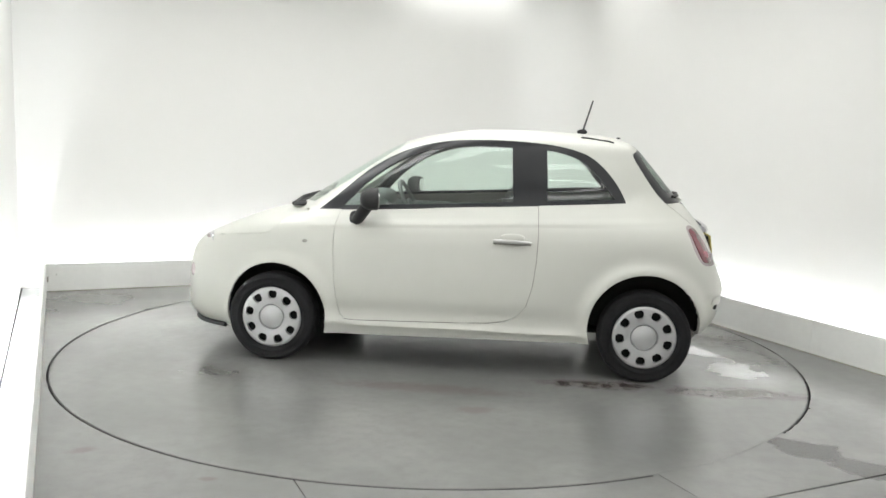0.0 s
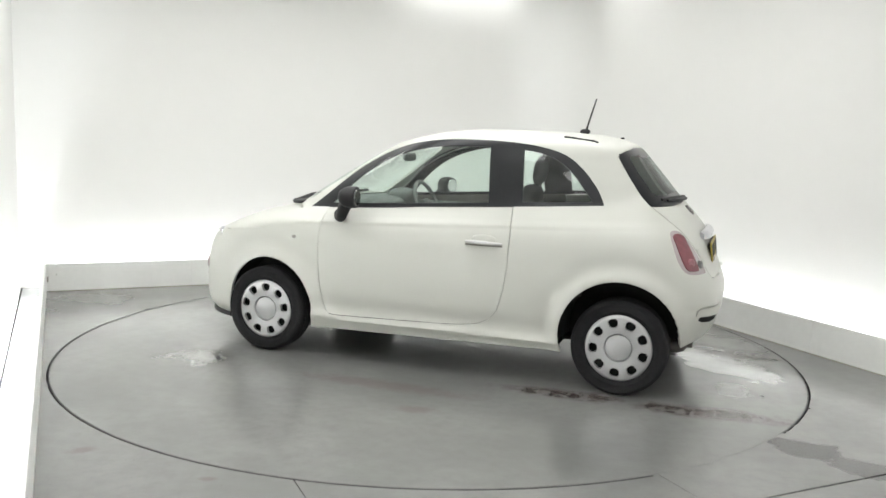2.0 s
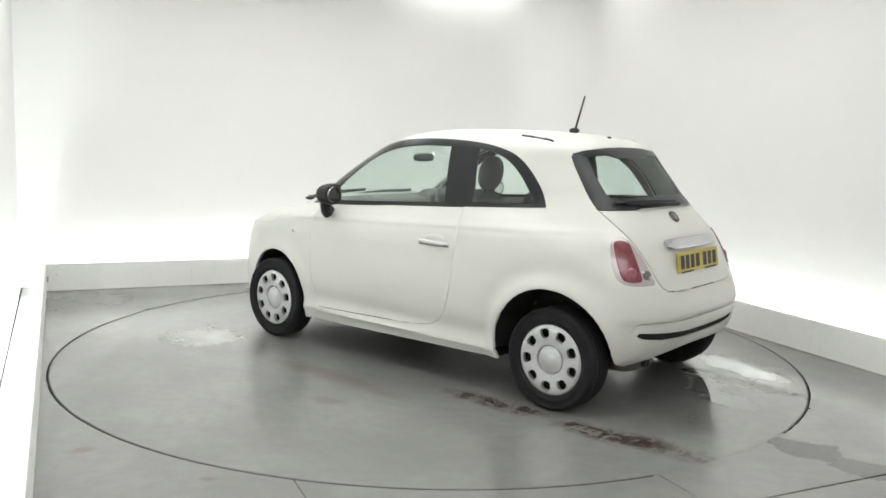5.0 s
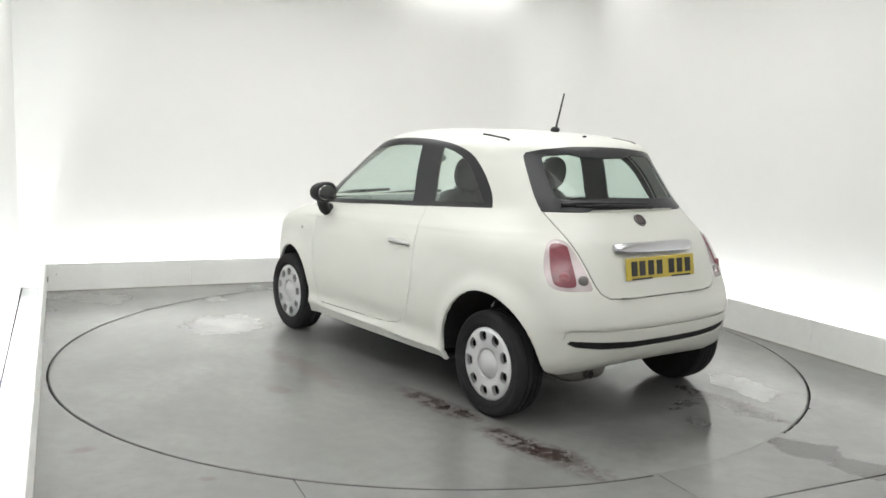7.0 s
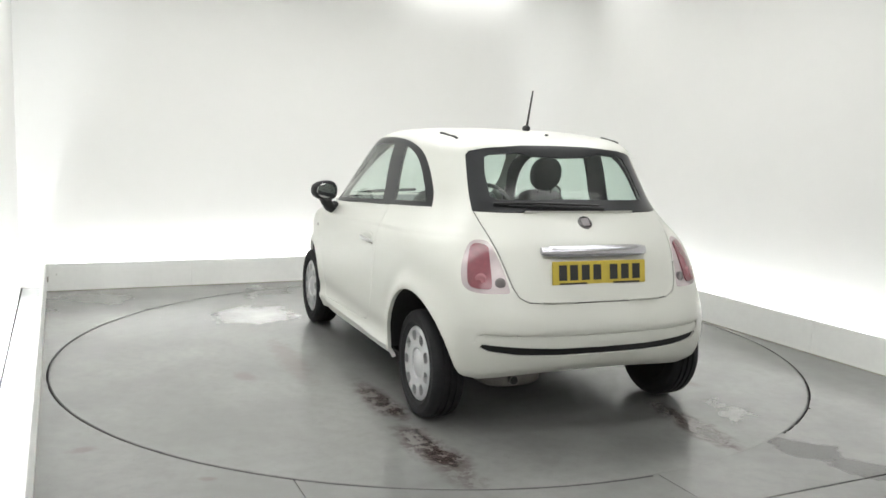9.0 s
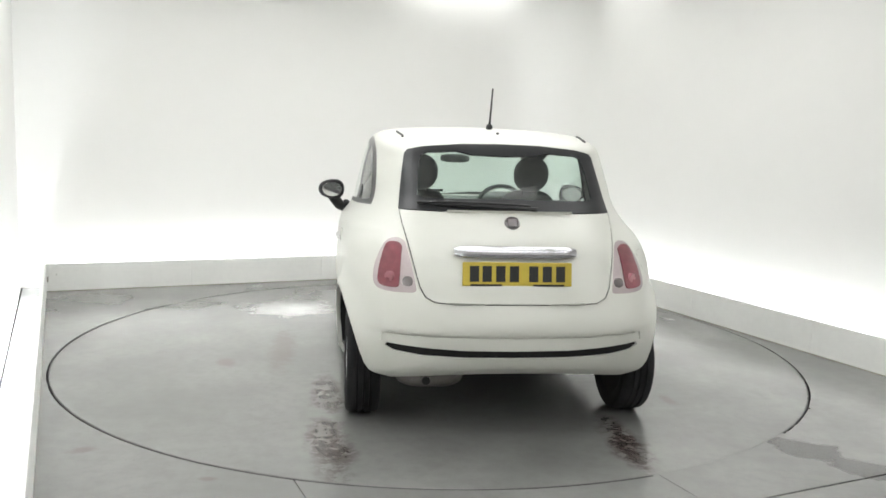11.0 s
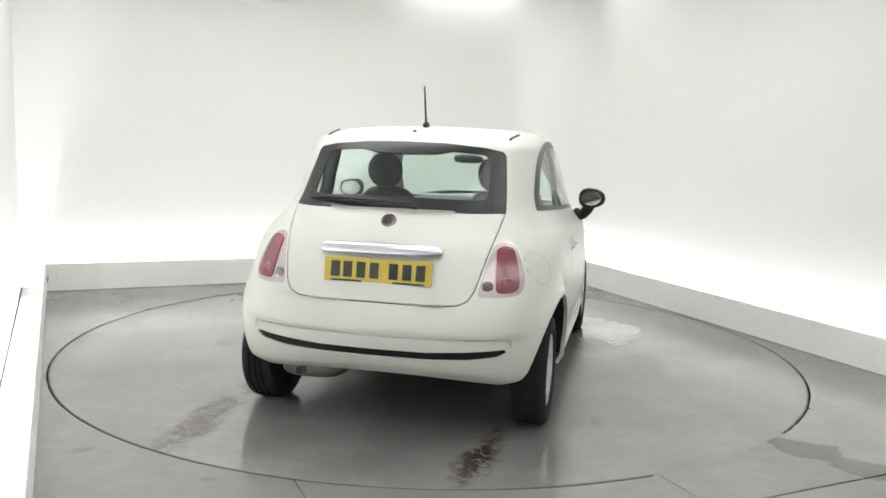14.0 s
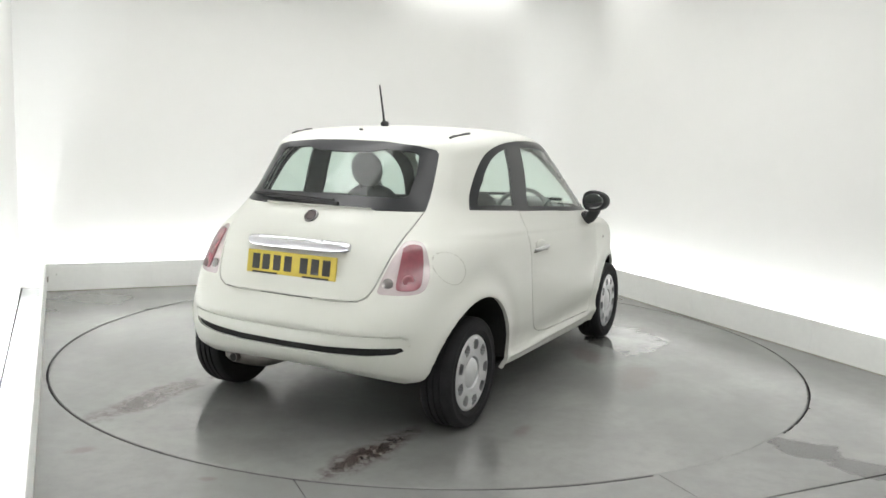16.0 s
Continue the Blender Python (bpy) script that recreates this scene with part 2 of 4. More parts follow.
def lathe(profile, seg=48, axis="y", close=False):
    """Turns (radius, height) pairs round an axis."""
    bm = bmesh.new()
    rings = []
    for r, h in profile:
        ring = []
        for i in range(seg):
            a = 2 * math.pi * i / seg
            ring.append(bm.verts.new((r * math.cos(a), h, r * math.sin(a)) if axis == "y" else (r * math.cos(a), r * math.sin(a), h)))
        rings.append(ring)
    n = len(rings)
    for k in range(n if close else n - 1):
        p, q = rings[k], rings[(k + 1) % n]
        for i in range(seg):
            bm.faces.new((p[i], p[(i + 1) % seg], q[(i + 1) % seg], q[i]))
    bmesh.ops.remove_doubles(bm, verts=bm.verts[:], dist=1e-5)
    bmesh.ops.recalc_face_normals(bm, faces=bm.faces[:])
    return bm


def tube(points, radius, seg=10, taper=None):
    """A round bar along points."""
    bm = bmesh.new()
    rings = []
    pts = [Vector(p) for p in points]
    for i, p in enumerate(pts):
        d = (pts[min(i + 1, len(pts) - 1)] - pts[max(i - 1, 0)]).normalized()
        s = d.orthogonal().normalized()
        if rings:
            s = (last - d * last.dot(d)).normalized()
        last = s
        t = d.cross(s)
        r = radius if taper is None else radius + (taper - radius) * i / (len(pts) - 1)
        rings.append([bm.verts.new(p + r * (math.cos(a) * s + math.sin(a) * t)) for a in (2 * math.pi * k / seg for k in range(seg))])
    for p, q in zip(rings, rings[1:]):
        for k in range(seg):
            bm.faces.new((p[k], p[(k + 1) % seg], q[(k + 1) % seg], q[k]))
    bm.faces.new(rings[0][::-1])
    bm.faces.new(rings[-1])
    bmesh.ops.recalc_face_normals(bm, faces=bm.faces[:])
    return bm


def blob(cx, cy, cz, rx, ry, rz, power=2.0, seg=24, rings=14):
    """Rounded pad: a superellipsoid."""
    bm = bmesh.new()
    bmesh.ops.create_uvsphere(bm, u_segments=seg, v_segments=rings, radius=1)
    for v in bm.verts:
        c = [math.copysign(abs(x) ** (2 / power), x) for x in v.co]
        n = sum(abs(x) ** power for x in c) ** (1 / power)
        v.co = Vector((cx + rx * c[0] / n, cy + ry * c[1] / n, cz + rz * c[2] / n))
    return bm


def join(*bms):
    out = bmesh.new()
    for b in bms:
        me = bpy.data.meshes.new("tmp")
        b.to_mesh(me)
        b.free()
        out.from_mesh(me)
        bpy.data.meshes.remove(me)
    return out


def moved(bm, m):
    bmesh.ops.transform(bm, matrix=m, verts=bm.verts[:])
    return bm


def inside(poly, x, y):
    hit = False
    for (x0, y0), (x1, y1) in zip(poly, poly[1:] + poly[:1]):
        if (y0 > y) != (y1 > y) and x < (x1 - x0) * (y - y0) / (y1 - y0) + x0:
            hit = not hit
    return hit


def cut(bm, poly, ax, keep):
    """Scores the outline poly, seen along the third axis, into the faces that keep() lets through."""
    i, j = ax
    pts = [p for k, p in enumerate(poly) if math.hypot(p[0] - poly[k - 1][0], p[1] - poly[k - 1][1]) > 1e-6]
    n = len(pts)
    way = [Vector((pts[(k + 1) % n][0] - pts[k][0], pts[(k + 1) % n][1] - pts[k][1])).normalized() for k in range(n)]
    bend = [((way[k] + way[k - 1]).normalized() if (way[k] + way[k - 1]).length > 0.2 else way[k]) for k in range(n)]
    low_a, top_a = min(p[0] for p in pts), max(p[0] for p in pts)
    low_b, top_b = min(p[1] for p in pts), max(p[1] for p in pts)

    def near(a0, b0, a1, b1):
        lo_a, hi_a, lo_b, hi_b = min(a0, a1) - 1e-4, max(a0, a1) + 1e-4, min(b0, b1) - 1e-4, max(b0, b1) + 1e-4
        for f in pool:
            if not f.is_valid:
                continue
            ca = [v.co[i] for v in f.verts]
            if max(ca) < lo_a or min(ca) > hi_a:
                continue
            cb = [v.co[j] for v in f.verts]
            if max(cb) < lo_b or min(cb) > hi_b:
                continue
            yield f

    def slice_(fs, at, normal):
        if not fs:
            return
        co, no = Vector((0, 0, 0)), Vector((0, 0, 0))
        co[i], co[j] = at
        no[i], no[j] = normal
        geom = list({*fs, *(e for f in fs for e in f.edges), *(v for f in fs for v in f.verts)})
        r = bmesh.ops.bisect_plane(bm, geom=geom, dist=2e-5, plane_co=co, plane_no=no.normalized())
        pool.update(f for f in r["geom"] if isinstance(f, bmesh.types.BMFace))

    pool = set()
    for f in bm.faces:
        ca, cb = [v.co[i] for v in f.verts], [v.co[j] for v in f.verts]
        if max(ca) >= low_a and min(ca) <= top_a and max(cb) >= low_b and min(cb) <= top_b and keep(f):
            pool.add(f)
    # first across the outline at its corners, then along each stretch between two corners
    for k in range(n):
        slice_(list(near(*pts[k], *pts[k])), pts[k], bend[k])
    for k in range(n):
        p, q = Vector(pts[k]), Vector(pts[(k + 1) % n])
        fs = []
        for f in near(*p, *q):
            c = f.calc_center_median()
            m = Vector((c[i], c[j]))
            if (m - p).dot(bend[k]) > -1e-5 and (m - q).dot(bend[(k + 1) % n]) < 1e-5:
                fs.append(f)
        slice_(fs, pts[k], (way[k].y, -way[k].x))


def smooth_line(pts, n=4):
    """Catmull-Rom through open points."""
    out = []
    P = [Vector((*p, 0)) for p in pts]
    for k in range(len(P) - 1):
        a, b, c, d = P[max(k - 1, 0)], P[k], P[k + 1], P[min(k + 2, len(P) - 1)]
        for s in range(n):
            t = s / n
            q = 0.5 * ((2 * b) + (c - a) * t + (2 * a - 5 * b + 4 * c - d) * t * t + (3 * b - a - 3 * c + d) * t ** 3)
            out.append((q.x, q.y))
    return out + [tuple(pts[-1])]


# ------------------------------------------------------------ the bay
def slab(pts, z0, z1):
    """An upright prism over a plan outline, in the bay's axes."""
    bm = bmesh.new()
    low = [bm.verts.new((u, v, z0)) for u, v in pts]
    top = [bm.verts.new((u, v, z1)) for u, v in pts]
    n = len(pts)
    bm.faces.new(low[::-1])
    bm.faces.new(top)
    for k in range(n):
        bm.faces.new((low[k], low[(k + 1) % n], top[(k + 1) % n], top[k]))
    bmesh.ops.recalc_face_normals(bm, faces=bm.faces[:])
    return moved(bm, ROOM)


def ring_piece(u0, u1, v0, v1):
    """Floor between u0 and u1 inside the bay, with the turntable's hole cut out."""
    bm = bmesh.new()
    bmesh.ops.create_grid(bm, x_segments=24, y_segments=48, size=0.5)
    for v in bm.verts:
        v.co = Vector((u0 + (v.co.x + 0.5) * (u1 - u0), v0 + (v.co.y + 0.5) * (v1 - v0), 0))
    R = DISC_R + 0.004
    ring = [(R * math.cos(2 * math.pi * k / 240), R * math.sin(2 * math.pi * k / 240)) for k in range(240)]
    cut(bm, ring, (0, 1), lambda f: True)
    gone = [f for f in bm.faces if math.hypot(f.calc_center_median().x, f.calc_center_median().y) < R - 1e-4]
    bmesh.ops.delete(bm, geom=gone, context="FACES")
    r = bmesh.ops.extrude_face_region(bm, geom=bm.faces[:])
    for v in r["geom"]:
        if isinstance(v, bmesh.types.BMVert):
            v.co.z = -0.08
    bmesh.ops.recalc_face_normals(bm, faces=bm.faces[:])
    return moved(bm, ROOM)


def build_room():
    s = dict(kind="structure")
    ground = part("ground", slab([(-9, -12), (9, -12), (9, 9), (-9, 9)], -0.6, -0.5), M["pit"])
    tagged(ground, "dark ground below the floor slabs", "ground", **s)
    floor = empty("floor", "grey sealed concrete floor slabs round a turntable", "floor", **s)
    joints = [-WALL_U, -1.453, 0.03, WALL_U]
    part("floor_slab", ring_piece(-WALL_U, WALL_U, 0.0, WALL_V), M["floor"], floor)
    for a, b in zip(joints, joints[1:]):
        part("floor_slab", ring_piece(a + 0.002, b - 0.002, FRONT_V, -0.0005), M["floor"], floor)
    part("floor_slab", slab([(-WALL_U, NEAR_V), (WALL_U, NEAR_V), (WALL_U, FRONT_V - 0.012), (-WALL_U, FRONT_V - 0.012)], -0.08, 0), M["floor"], floor)
    part("joint_filler", slab([(-WALL_U, NEAR_V), (WALL_U, NEAR_V), (WALL_U, WALL_V), (-WALL_U, WALL_V)], -0.12, -0.084), M["joint"], floor)
    # a strip in the floor's material covers the gap round the turntable on one stretch
    bm = bmesh.new()
    pairs = []
    for k in range(41):
        a = radians(-66 + 24 * k / 40)
        dip = 0.0004 - 0.004 * max(0.0, abs(k / 20 - 1) - 0.8)
        pairs.append([bm.verts.new((r * math.cos(a), r * math.sin(a), dip)) for r in (DISC_R - 0.0122, DISC_R + 0.0045)])
    for (a, b), (c, d) in zip(pairs, pairs[1:]):
        bm.faces.new((a, b, d, c))
    part("gap_cover", bm, M["floor"], floor, "grey strip over the gap")
    # walls stand behind the light trough
    T = 0.15
    RC = 0.9
    arc = [(WALL_U - RC + RC * math.cos(a), WALL_V - RC + RC * math.sin(a)) for a in np.linspace(0, math.pi / 2, 25)]
    bend = slab(arc + [(WALL_U - RC, WALL_V + T), (WALL_U + T, WALL_V + T), (WALL_U + T, WALL_V - RC)], 0.004, CEIL)
    ob = tagged(part("wall_corner", bend, M["wall"], smooth=30), "rounded white painted wall corner", "wall", **s)
    for name, pts in (("wall_back", [(-WALL_U - T, WALL_V), (WALL_U - RC, WALL_V), (WALL_U - RC, WALL_V + T), (-WALL_U - T, WALL_V + T)]),
                      ("wall_right", [(WALL_U, NEAR_V), (WALL_U + T, NEAR_V), (WALL_U + T, WALL_V - RC), (WALL_U, WALL_V - RC)]),
                      ("wall_left", [(-WALL_U - T, NEAR_V), (-WALL_U, NEAR_V), (-WALL_U, WALL_V), (-WALL_U - T, WALL_V)]),
                      ("wall_front", [(-WALL_U - T, NEAR_V - T), (WALL_U + T, NEAR_V - T), (WALL_U + T, NEAR_V), (-WALL_U - T, NEAR_V)])):
        tagged(part(name, slab(pts, 0.004, CEIL), M["wall"]), "smooth white painted studio wall lit from below", "wall", **s)
    tagged(part("ceiling", slab([(-WALL_U - T, NEAR_V - T), (WALL_U + T, NEAR_V - T), (WALL_U + T, WALL_V + T), (-WALL_U - T, WALL_V + T)], CEIL + 0.002, CEIL + 0.1), M["ceiling"]),
           "white studio ceiling with light panels", "ceiling", **s)
    # kerbs in boards, butted end to end
    H, W = 0.238, 0.024
    kerb = tagged(empty("kerb"), "low pale grey board kerb hiding a light trough", "kerb", **s)

    def boards(a, b, along, at, sgn):
        n = max(1, round((b - a) / 1.22))
        for k in range(n):
            p, q = a + (b - a) * k / n + 0.0002, a + (b - a) * (k + 1) / n - 0.0002
            lo, hi = sorted((at, at + sgn * W))
            bm = box(p, lo, -0.012, q, hi, H, 0.003, 1) if along == "u" else box(lo, p, -0.012, hi, q, H, 0.003, 1)
            part("kerb_board", moved(bm, ROOM), M["kerb"], kerb)

    boards(-HALF_U - 0.01, HALF_U, "u", BACK_V + 0.0005, 1)
    boards(NEAR_V + 0.01, BACK_V, "v", HALF_U, 1)
    boards(-4.35, BACK_V, "v", -HALF_U + 0.014, -1)
    # dark bead that draws the line along the kerb's foot
    for bm in (box(-HALF_U + 0.016, BACK_V - 0.0045, -0.002, HALF_U - 0.006, BACK_V - 0.0003, 0.006, 0.001, 1), box(HALF_U - 0.0045, NEAR_V + 0.02, -0.002, HALF_U - 0.0003, BACK_V - 0.006, 0.006, 0.001, 1)):
        part("foot_bead", moved(bm, ROOM), M["kerb_dirt_and_bead"], kerb, "dark bead along the foot")
    # white lining of the trough beside the left wall
    bed = part("trough_floor", moved(box(-WALL_U + 0.0125, -4.34, 0.0008, -HALF_U - 0.0115, BACK_V + 0.18, 0.0045), ROOM), M["trough"])
    tagged(bed, "white painted floor of the light trough", "trough", **s)
    # scuffs on the kerb's end
    bm = join(box(-HALF_U + 0.018, BACK_V - 0.0025, 0.085, -HALF_U + 0.03, BACK_V - 0.0005, 0.13), box(-HALF_U + 0.09, BACK_V - 0.0025, 0.14, -HALF_U + 0.096, BACK_V - 0.0005, 0.155))
    part("scuff", moved(bm, ROOM), M["kerb_dirt_and_bead"], kerb)
    # black strip that draws the dark line at the foot of the left wall
    foot = part("wall_foot_line", moved(box(-WALL_U + 0.0005, -4.35, 0.002, -WALL_U + 0.012, WALL_V - 0.02, 0.010), ROOM), M["pit"])
    tagged(foot, "thin black strip drawing the dark line at the wall's foot", "trim", **s)


def build_lights():
    def tape(a, b, along, at, glow="strip"):
        bm = box(a, at - 0.012, 0.01, b, at + 0.012, 0.022, 0.003, 1) if along == "u" else box(at - 0.012, a, 0.01, at + 0.012, b, 0.022, 0.003, 1)
        ob = empty("light_strip", "white LED light tape lying in the trough behind the kerb", "light strip", group="trough lights")
        part("tape", moved(bm, ROOM), M[glow], ob)
        rail = box(a, at - 0.02, 0.001, b, at + 0.02, 0.0095) if along == "u" else box(at - 0.02, a, 0.001, at + 0.02, b, 0.0095)
        part("rail", moved(rail, ROOM), M["trough"], ob)
    tape(-2.4, 2.4, "u", BACK_V + 0.06)
    tape(-3.4, 2.6, "v", HALF_U + 0.06)
    tape(-4.2, 2.3, "v", -HALF_U - 0.05, "strip_left")
    # second tape beside the first, added only to brighten the left side
    tape(-4.2, 1.2, "v", -HALF_U - 0.09, "strip_left")
    edge = [(1.46, 2.71, 0.58, 0.08), (2.47, 1.42, 0.08, 0.36)]
    lit = [(u, v, 0.6, 0.3) for u in (-1.6, -0.35, 1.1) for v in (1.1, -0.6, -2.3, -4.0, -5.7)]
    for u, v, du, dv in edge + lit:
        ob = empty("ceiling_light", "flat white LED ceiling panel in a thin frame", "ceiling light", group="ceiling panels")
        part("diffuser", box(-du, -dv, -0.012, du, dv, -0.006), M["panel_edge"] if (u, v, du, dv) in edge else M["panel_near"] if v < -2.0 else M["panel"], ob)
        fr = join(box(-du - 0.02, -dv - 0.02, -0.016, du + 0.02, -dv - 0.001, 0), box(-du - 0.02, dv + 0.001, -0.016, du + 0.02, dv + 0.02, 0),
                  box(-du - 0.02, -dv, -0.016, -du - 0.001, dv, 0), box(du + 0.001, -dv, -0.016, du + 0.02, dv, 0))
        part("frame", fr, M["trough"], ob)
        ob.matrix_basis = ROOM @ pose(u, v, CEIL)


def build_turntable():
    ob = empty("turntable", "round grey concrete turntable, wet and stained by tyres", "turntable")
    prof = [(0.0, 0.0), (0.8, 0.0), (1.6, 0.0), (DISC_R - 0.014, 0.0), (DISC_R - 0.0125, -0.002), (DISC_R - 0.0125, -0.08), (0.0, -0.08)]
    part("plate", lathe(prof, 200, "z"), M["disc"], ob, smooth=30)
    # dark band brought up to the top so that the gap reads as a line
    part("edge_band", lathe([(DISC_R - 0.012, -0.0015), (DISC_R - 0.005, -0.0015), (DISC_R - 0.0045, -0.003), (DISC_R - 0.0045, -0.075), (DISC_R - 0.012, -0.075)], 200, "z", True), M["joint"], ob, "dark edge band drawing the gap line")
    return ob


build_room()
build_lights()
TURNTABLE = build_turntable()


# ------------------------------------------------------------ the car's skin
# One row a level, from the sill to the roof: where it meets the nose and the tail (x, z), its half width, the side's height
# at the front and rear, how far the side bows down, the roundness of the nose and tail in plan, and the widest place.
LEVELS = [
    # xf    zf     xr      zr     w      zs0    zs1   bow   nf   nr   xcf   xcr
    (1.79, 0.180, -1.560, 0.300, 0.775, 0.190, 0.225, 0.0, 3.7, 3.5, 0.0, -0.9),
    (1.850, 0.255, -1.635, 0.350, 0.800, 0.255, 0.285, 0.0, 3.7, 3.5, 0.0, -0.9),
    (1.862, 0.400, -1.677, 0.440, 0.812, 0.410, 0.430, 0.0, 3.7, 3.5, 0.0, -0.9),
    (1.848, 0.540, -1.675, 0.550, 0.815, 0.560, 0.570, 0.0, 3.7, 3.5, 0.0, -0.9),
    (1.815, 0.640, -1.638, 0.650, 0.812, 0.690, 0.690, 0.0, 3.7, 3.4, 0.0, -0.9),
    (1.750, 0.705, -1.600, 0.760, 0.806, 0.785, 0.800, 0.0, 3.9, 3.05, 0.0, -0.9),
    (1.525, 0.815, -1.545, 0.880, 0.786, 0.858, 0.915, 0.0, 4.8, 2.9, 0.0, -0.8),
    (1.335, 0.895, -1.470, 0.980, 0.752, 0.900, 0.985, 0.0, 5.0, 3.2, -0.05, -0.50),
    (1.070, 0.965, -1.388, 1.062, 0.722, 0.950, 1.055, 0.0, 5.2, 3.7, -0.15, -0.15),
    (0.930, 1.060, -1.335, 1.120, 0.700, 1.050, 1.115, 0.0, 4.6, 3.7, -0.17, -0.17),
    (0.765, 1.170, -1.272, 1.195, 0.684, 1.175, 1.200, 0.01, 4.0, 3.7, -0.20, -0.20),
    (0.560, 1.300, -1.180, 1.300, 0.656, 1.318, 1.310, 0.045, 3.7, 4.0, -0.22, -0.22),
    (0.420, 1.375, -1.108, 1.378, 0.618, 1.418, 1.403, 0.085, 3.4, 4.6, -0.25, -0.25),
    (0.320, 1.408, -1.062, 1.410, 0.562, 1.450, 1.443, 0.085, 3.2, 4.6, -0.28, -0.28),
    (0.180, 1.440, -0.995, 1.437, 0.390, 1.474, 1.468, 0.060, 3.0, 4.0, -0.30, -0.30),
    (0.050, 1.462, -0.920, 1.455, 0.200, 1.484, 1.475, 0.035, 3.0, 3.2, -0.32, -0.32),
    (-0.02, 1.470, -0.880, 1.462, 0.000, 1.488, 1.480, 0.025, 3.0, 3.0, -0.34, -0.34),
]
FRONT_ARCH, REAR_ARCH = (1.108, 0.290, 0.329), (-1.150, 0.322, 0.335)
BELT = [(0.86, 0.952), (0.40, 0.976), (0.02, 1.000), (-0.49, 1.030), (-1.02, 1.061)]


def belt_z(x):
    for (x0, z0), (x1, z1) in zip(BELT, BELT[1:]):
        if x <= x0 and x >= x1:
            return z0 + (z1 - z0) * (x - x0) / (x1 - x0)
    return BELT[0][1] if x > 0 else BELT[-1][1]


def level_curve(lv, n):
    xf, zf, xr, zr, w, zs0, zs1, bow, nf, nr, xcf, xcr = lv
    pts = []
    for k in range(721):
        a = math.pi * k / 720
        c, s = math.cos(a), max(0.0, math.sin(a))
        e, xc = (nf, xcf) if c > 0 else (nr, xcr)
        x = xc + ((xf - xc) if c > 0 else (xc - xr)) * math.copysign(abs(c) ** (2 / e), c)
        sy = s ** (2 / e)
        t = min(1.2, max(-0.2, (0.9 - x) / 1.9))
        zs = zs0 + (zs1 - zs0) * t - bow * (1.0 if x > -0.25 else 0.40) * ((x + 0.25) / 0.75) ** 2
        if w > 0:
            mixed = 1 - sy ** 2.6
        else:
            mixed = min(1.0, abs((x - xc) / ((xf - xc) if x > xc else (xc - xr)))) ** 3
        z = zs + ((zf if c > 0 else zr) - zs) * mixed
        pts.append((x, w * sy, z))
    P = np.array(pts)
    d = np.r_[0, np.cumsum(np.linalg.norm(np.diff(P, axis=0), axis=1))]
    u = np.linspace(0, d[-1], n)
    return np.stack([np.interp(u, d, P[:, i]) for i in range(3)], 1)


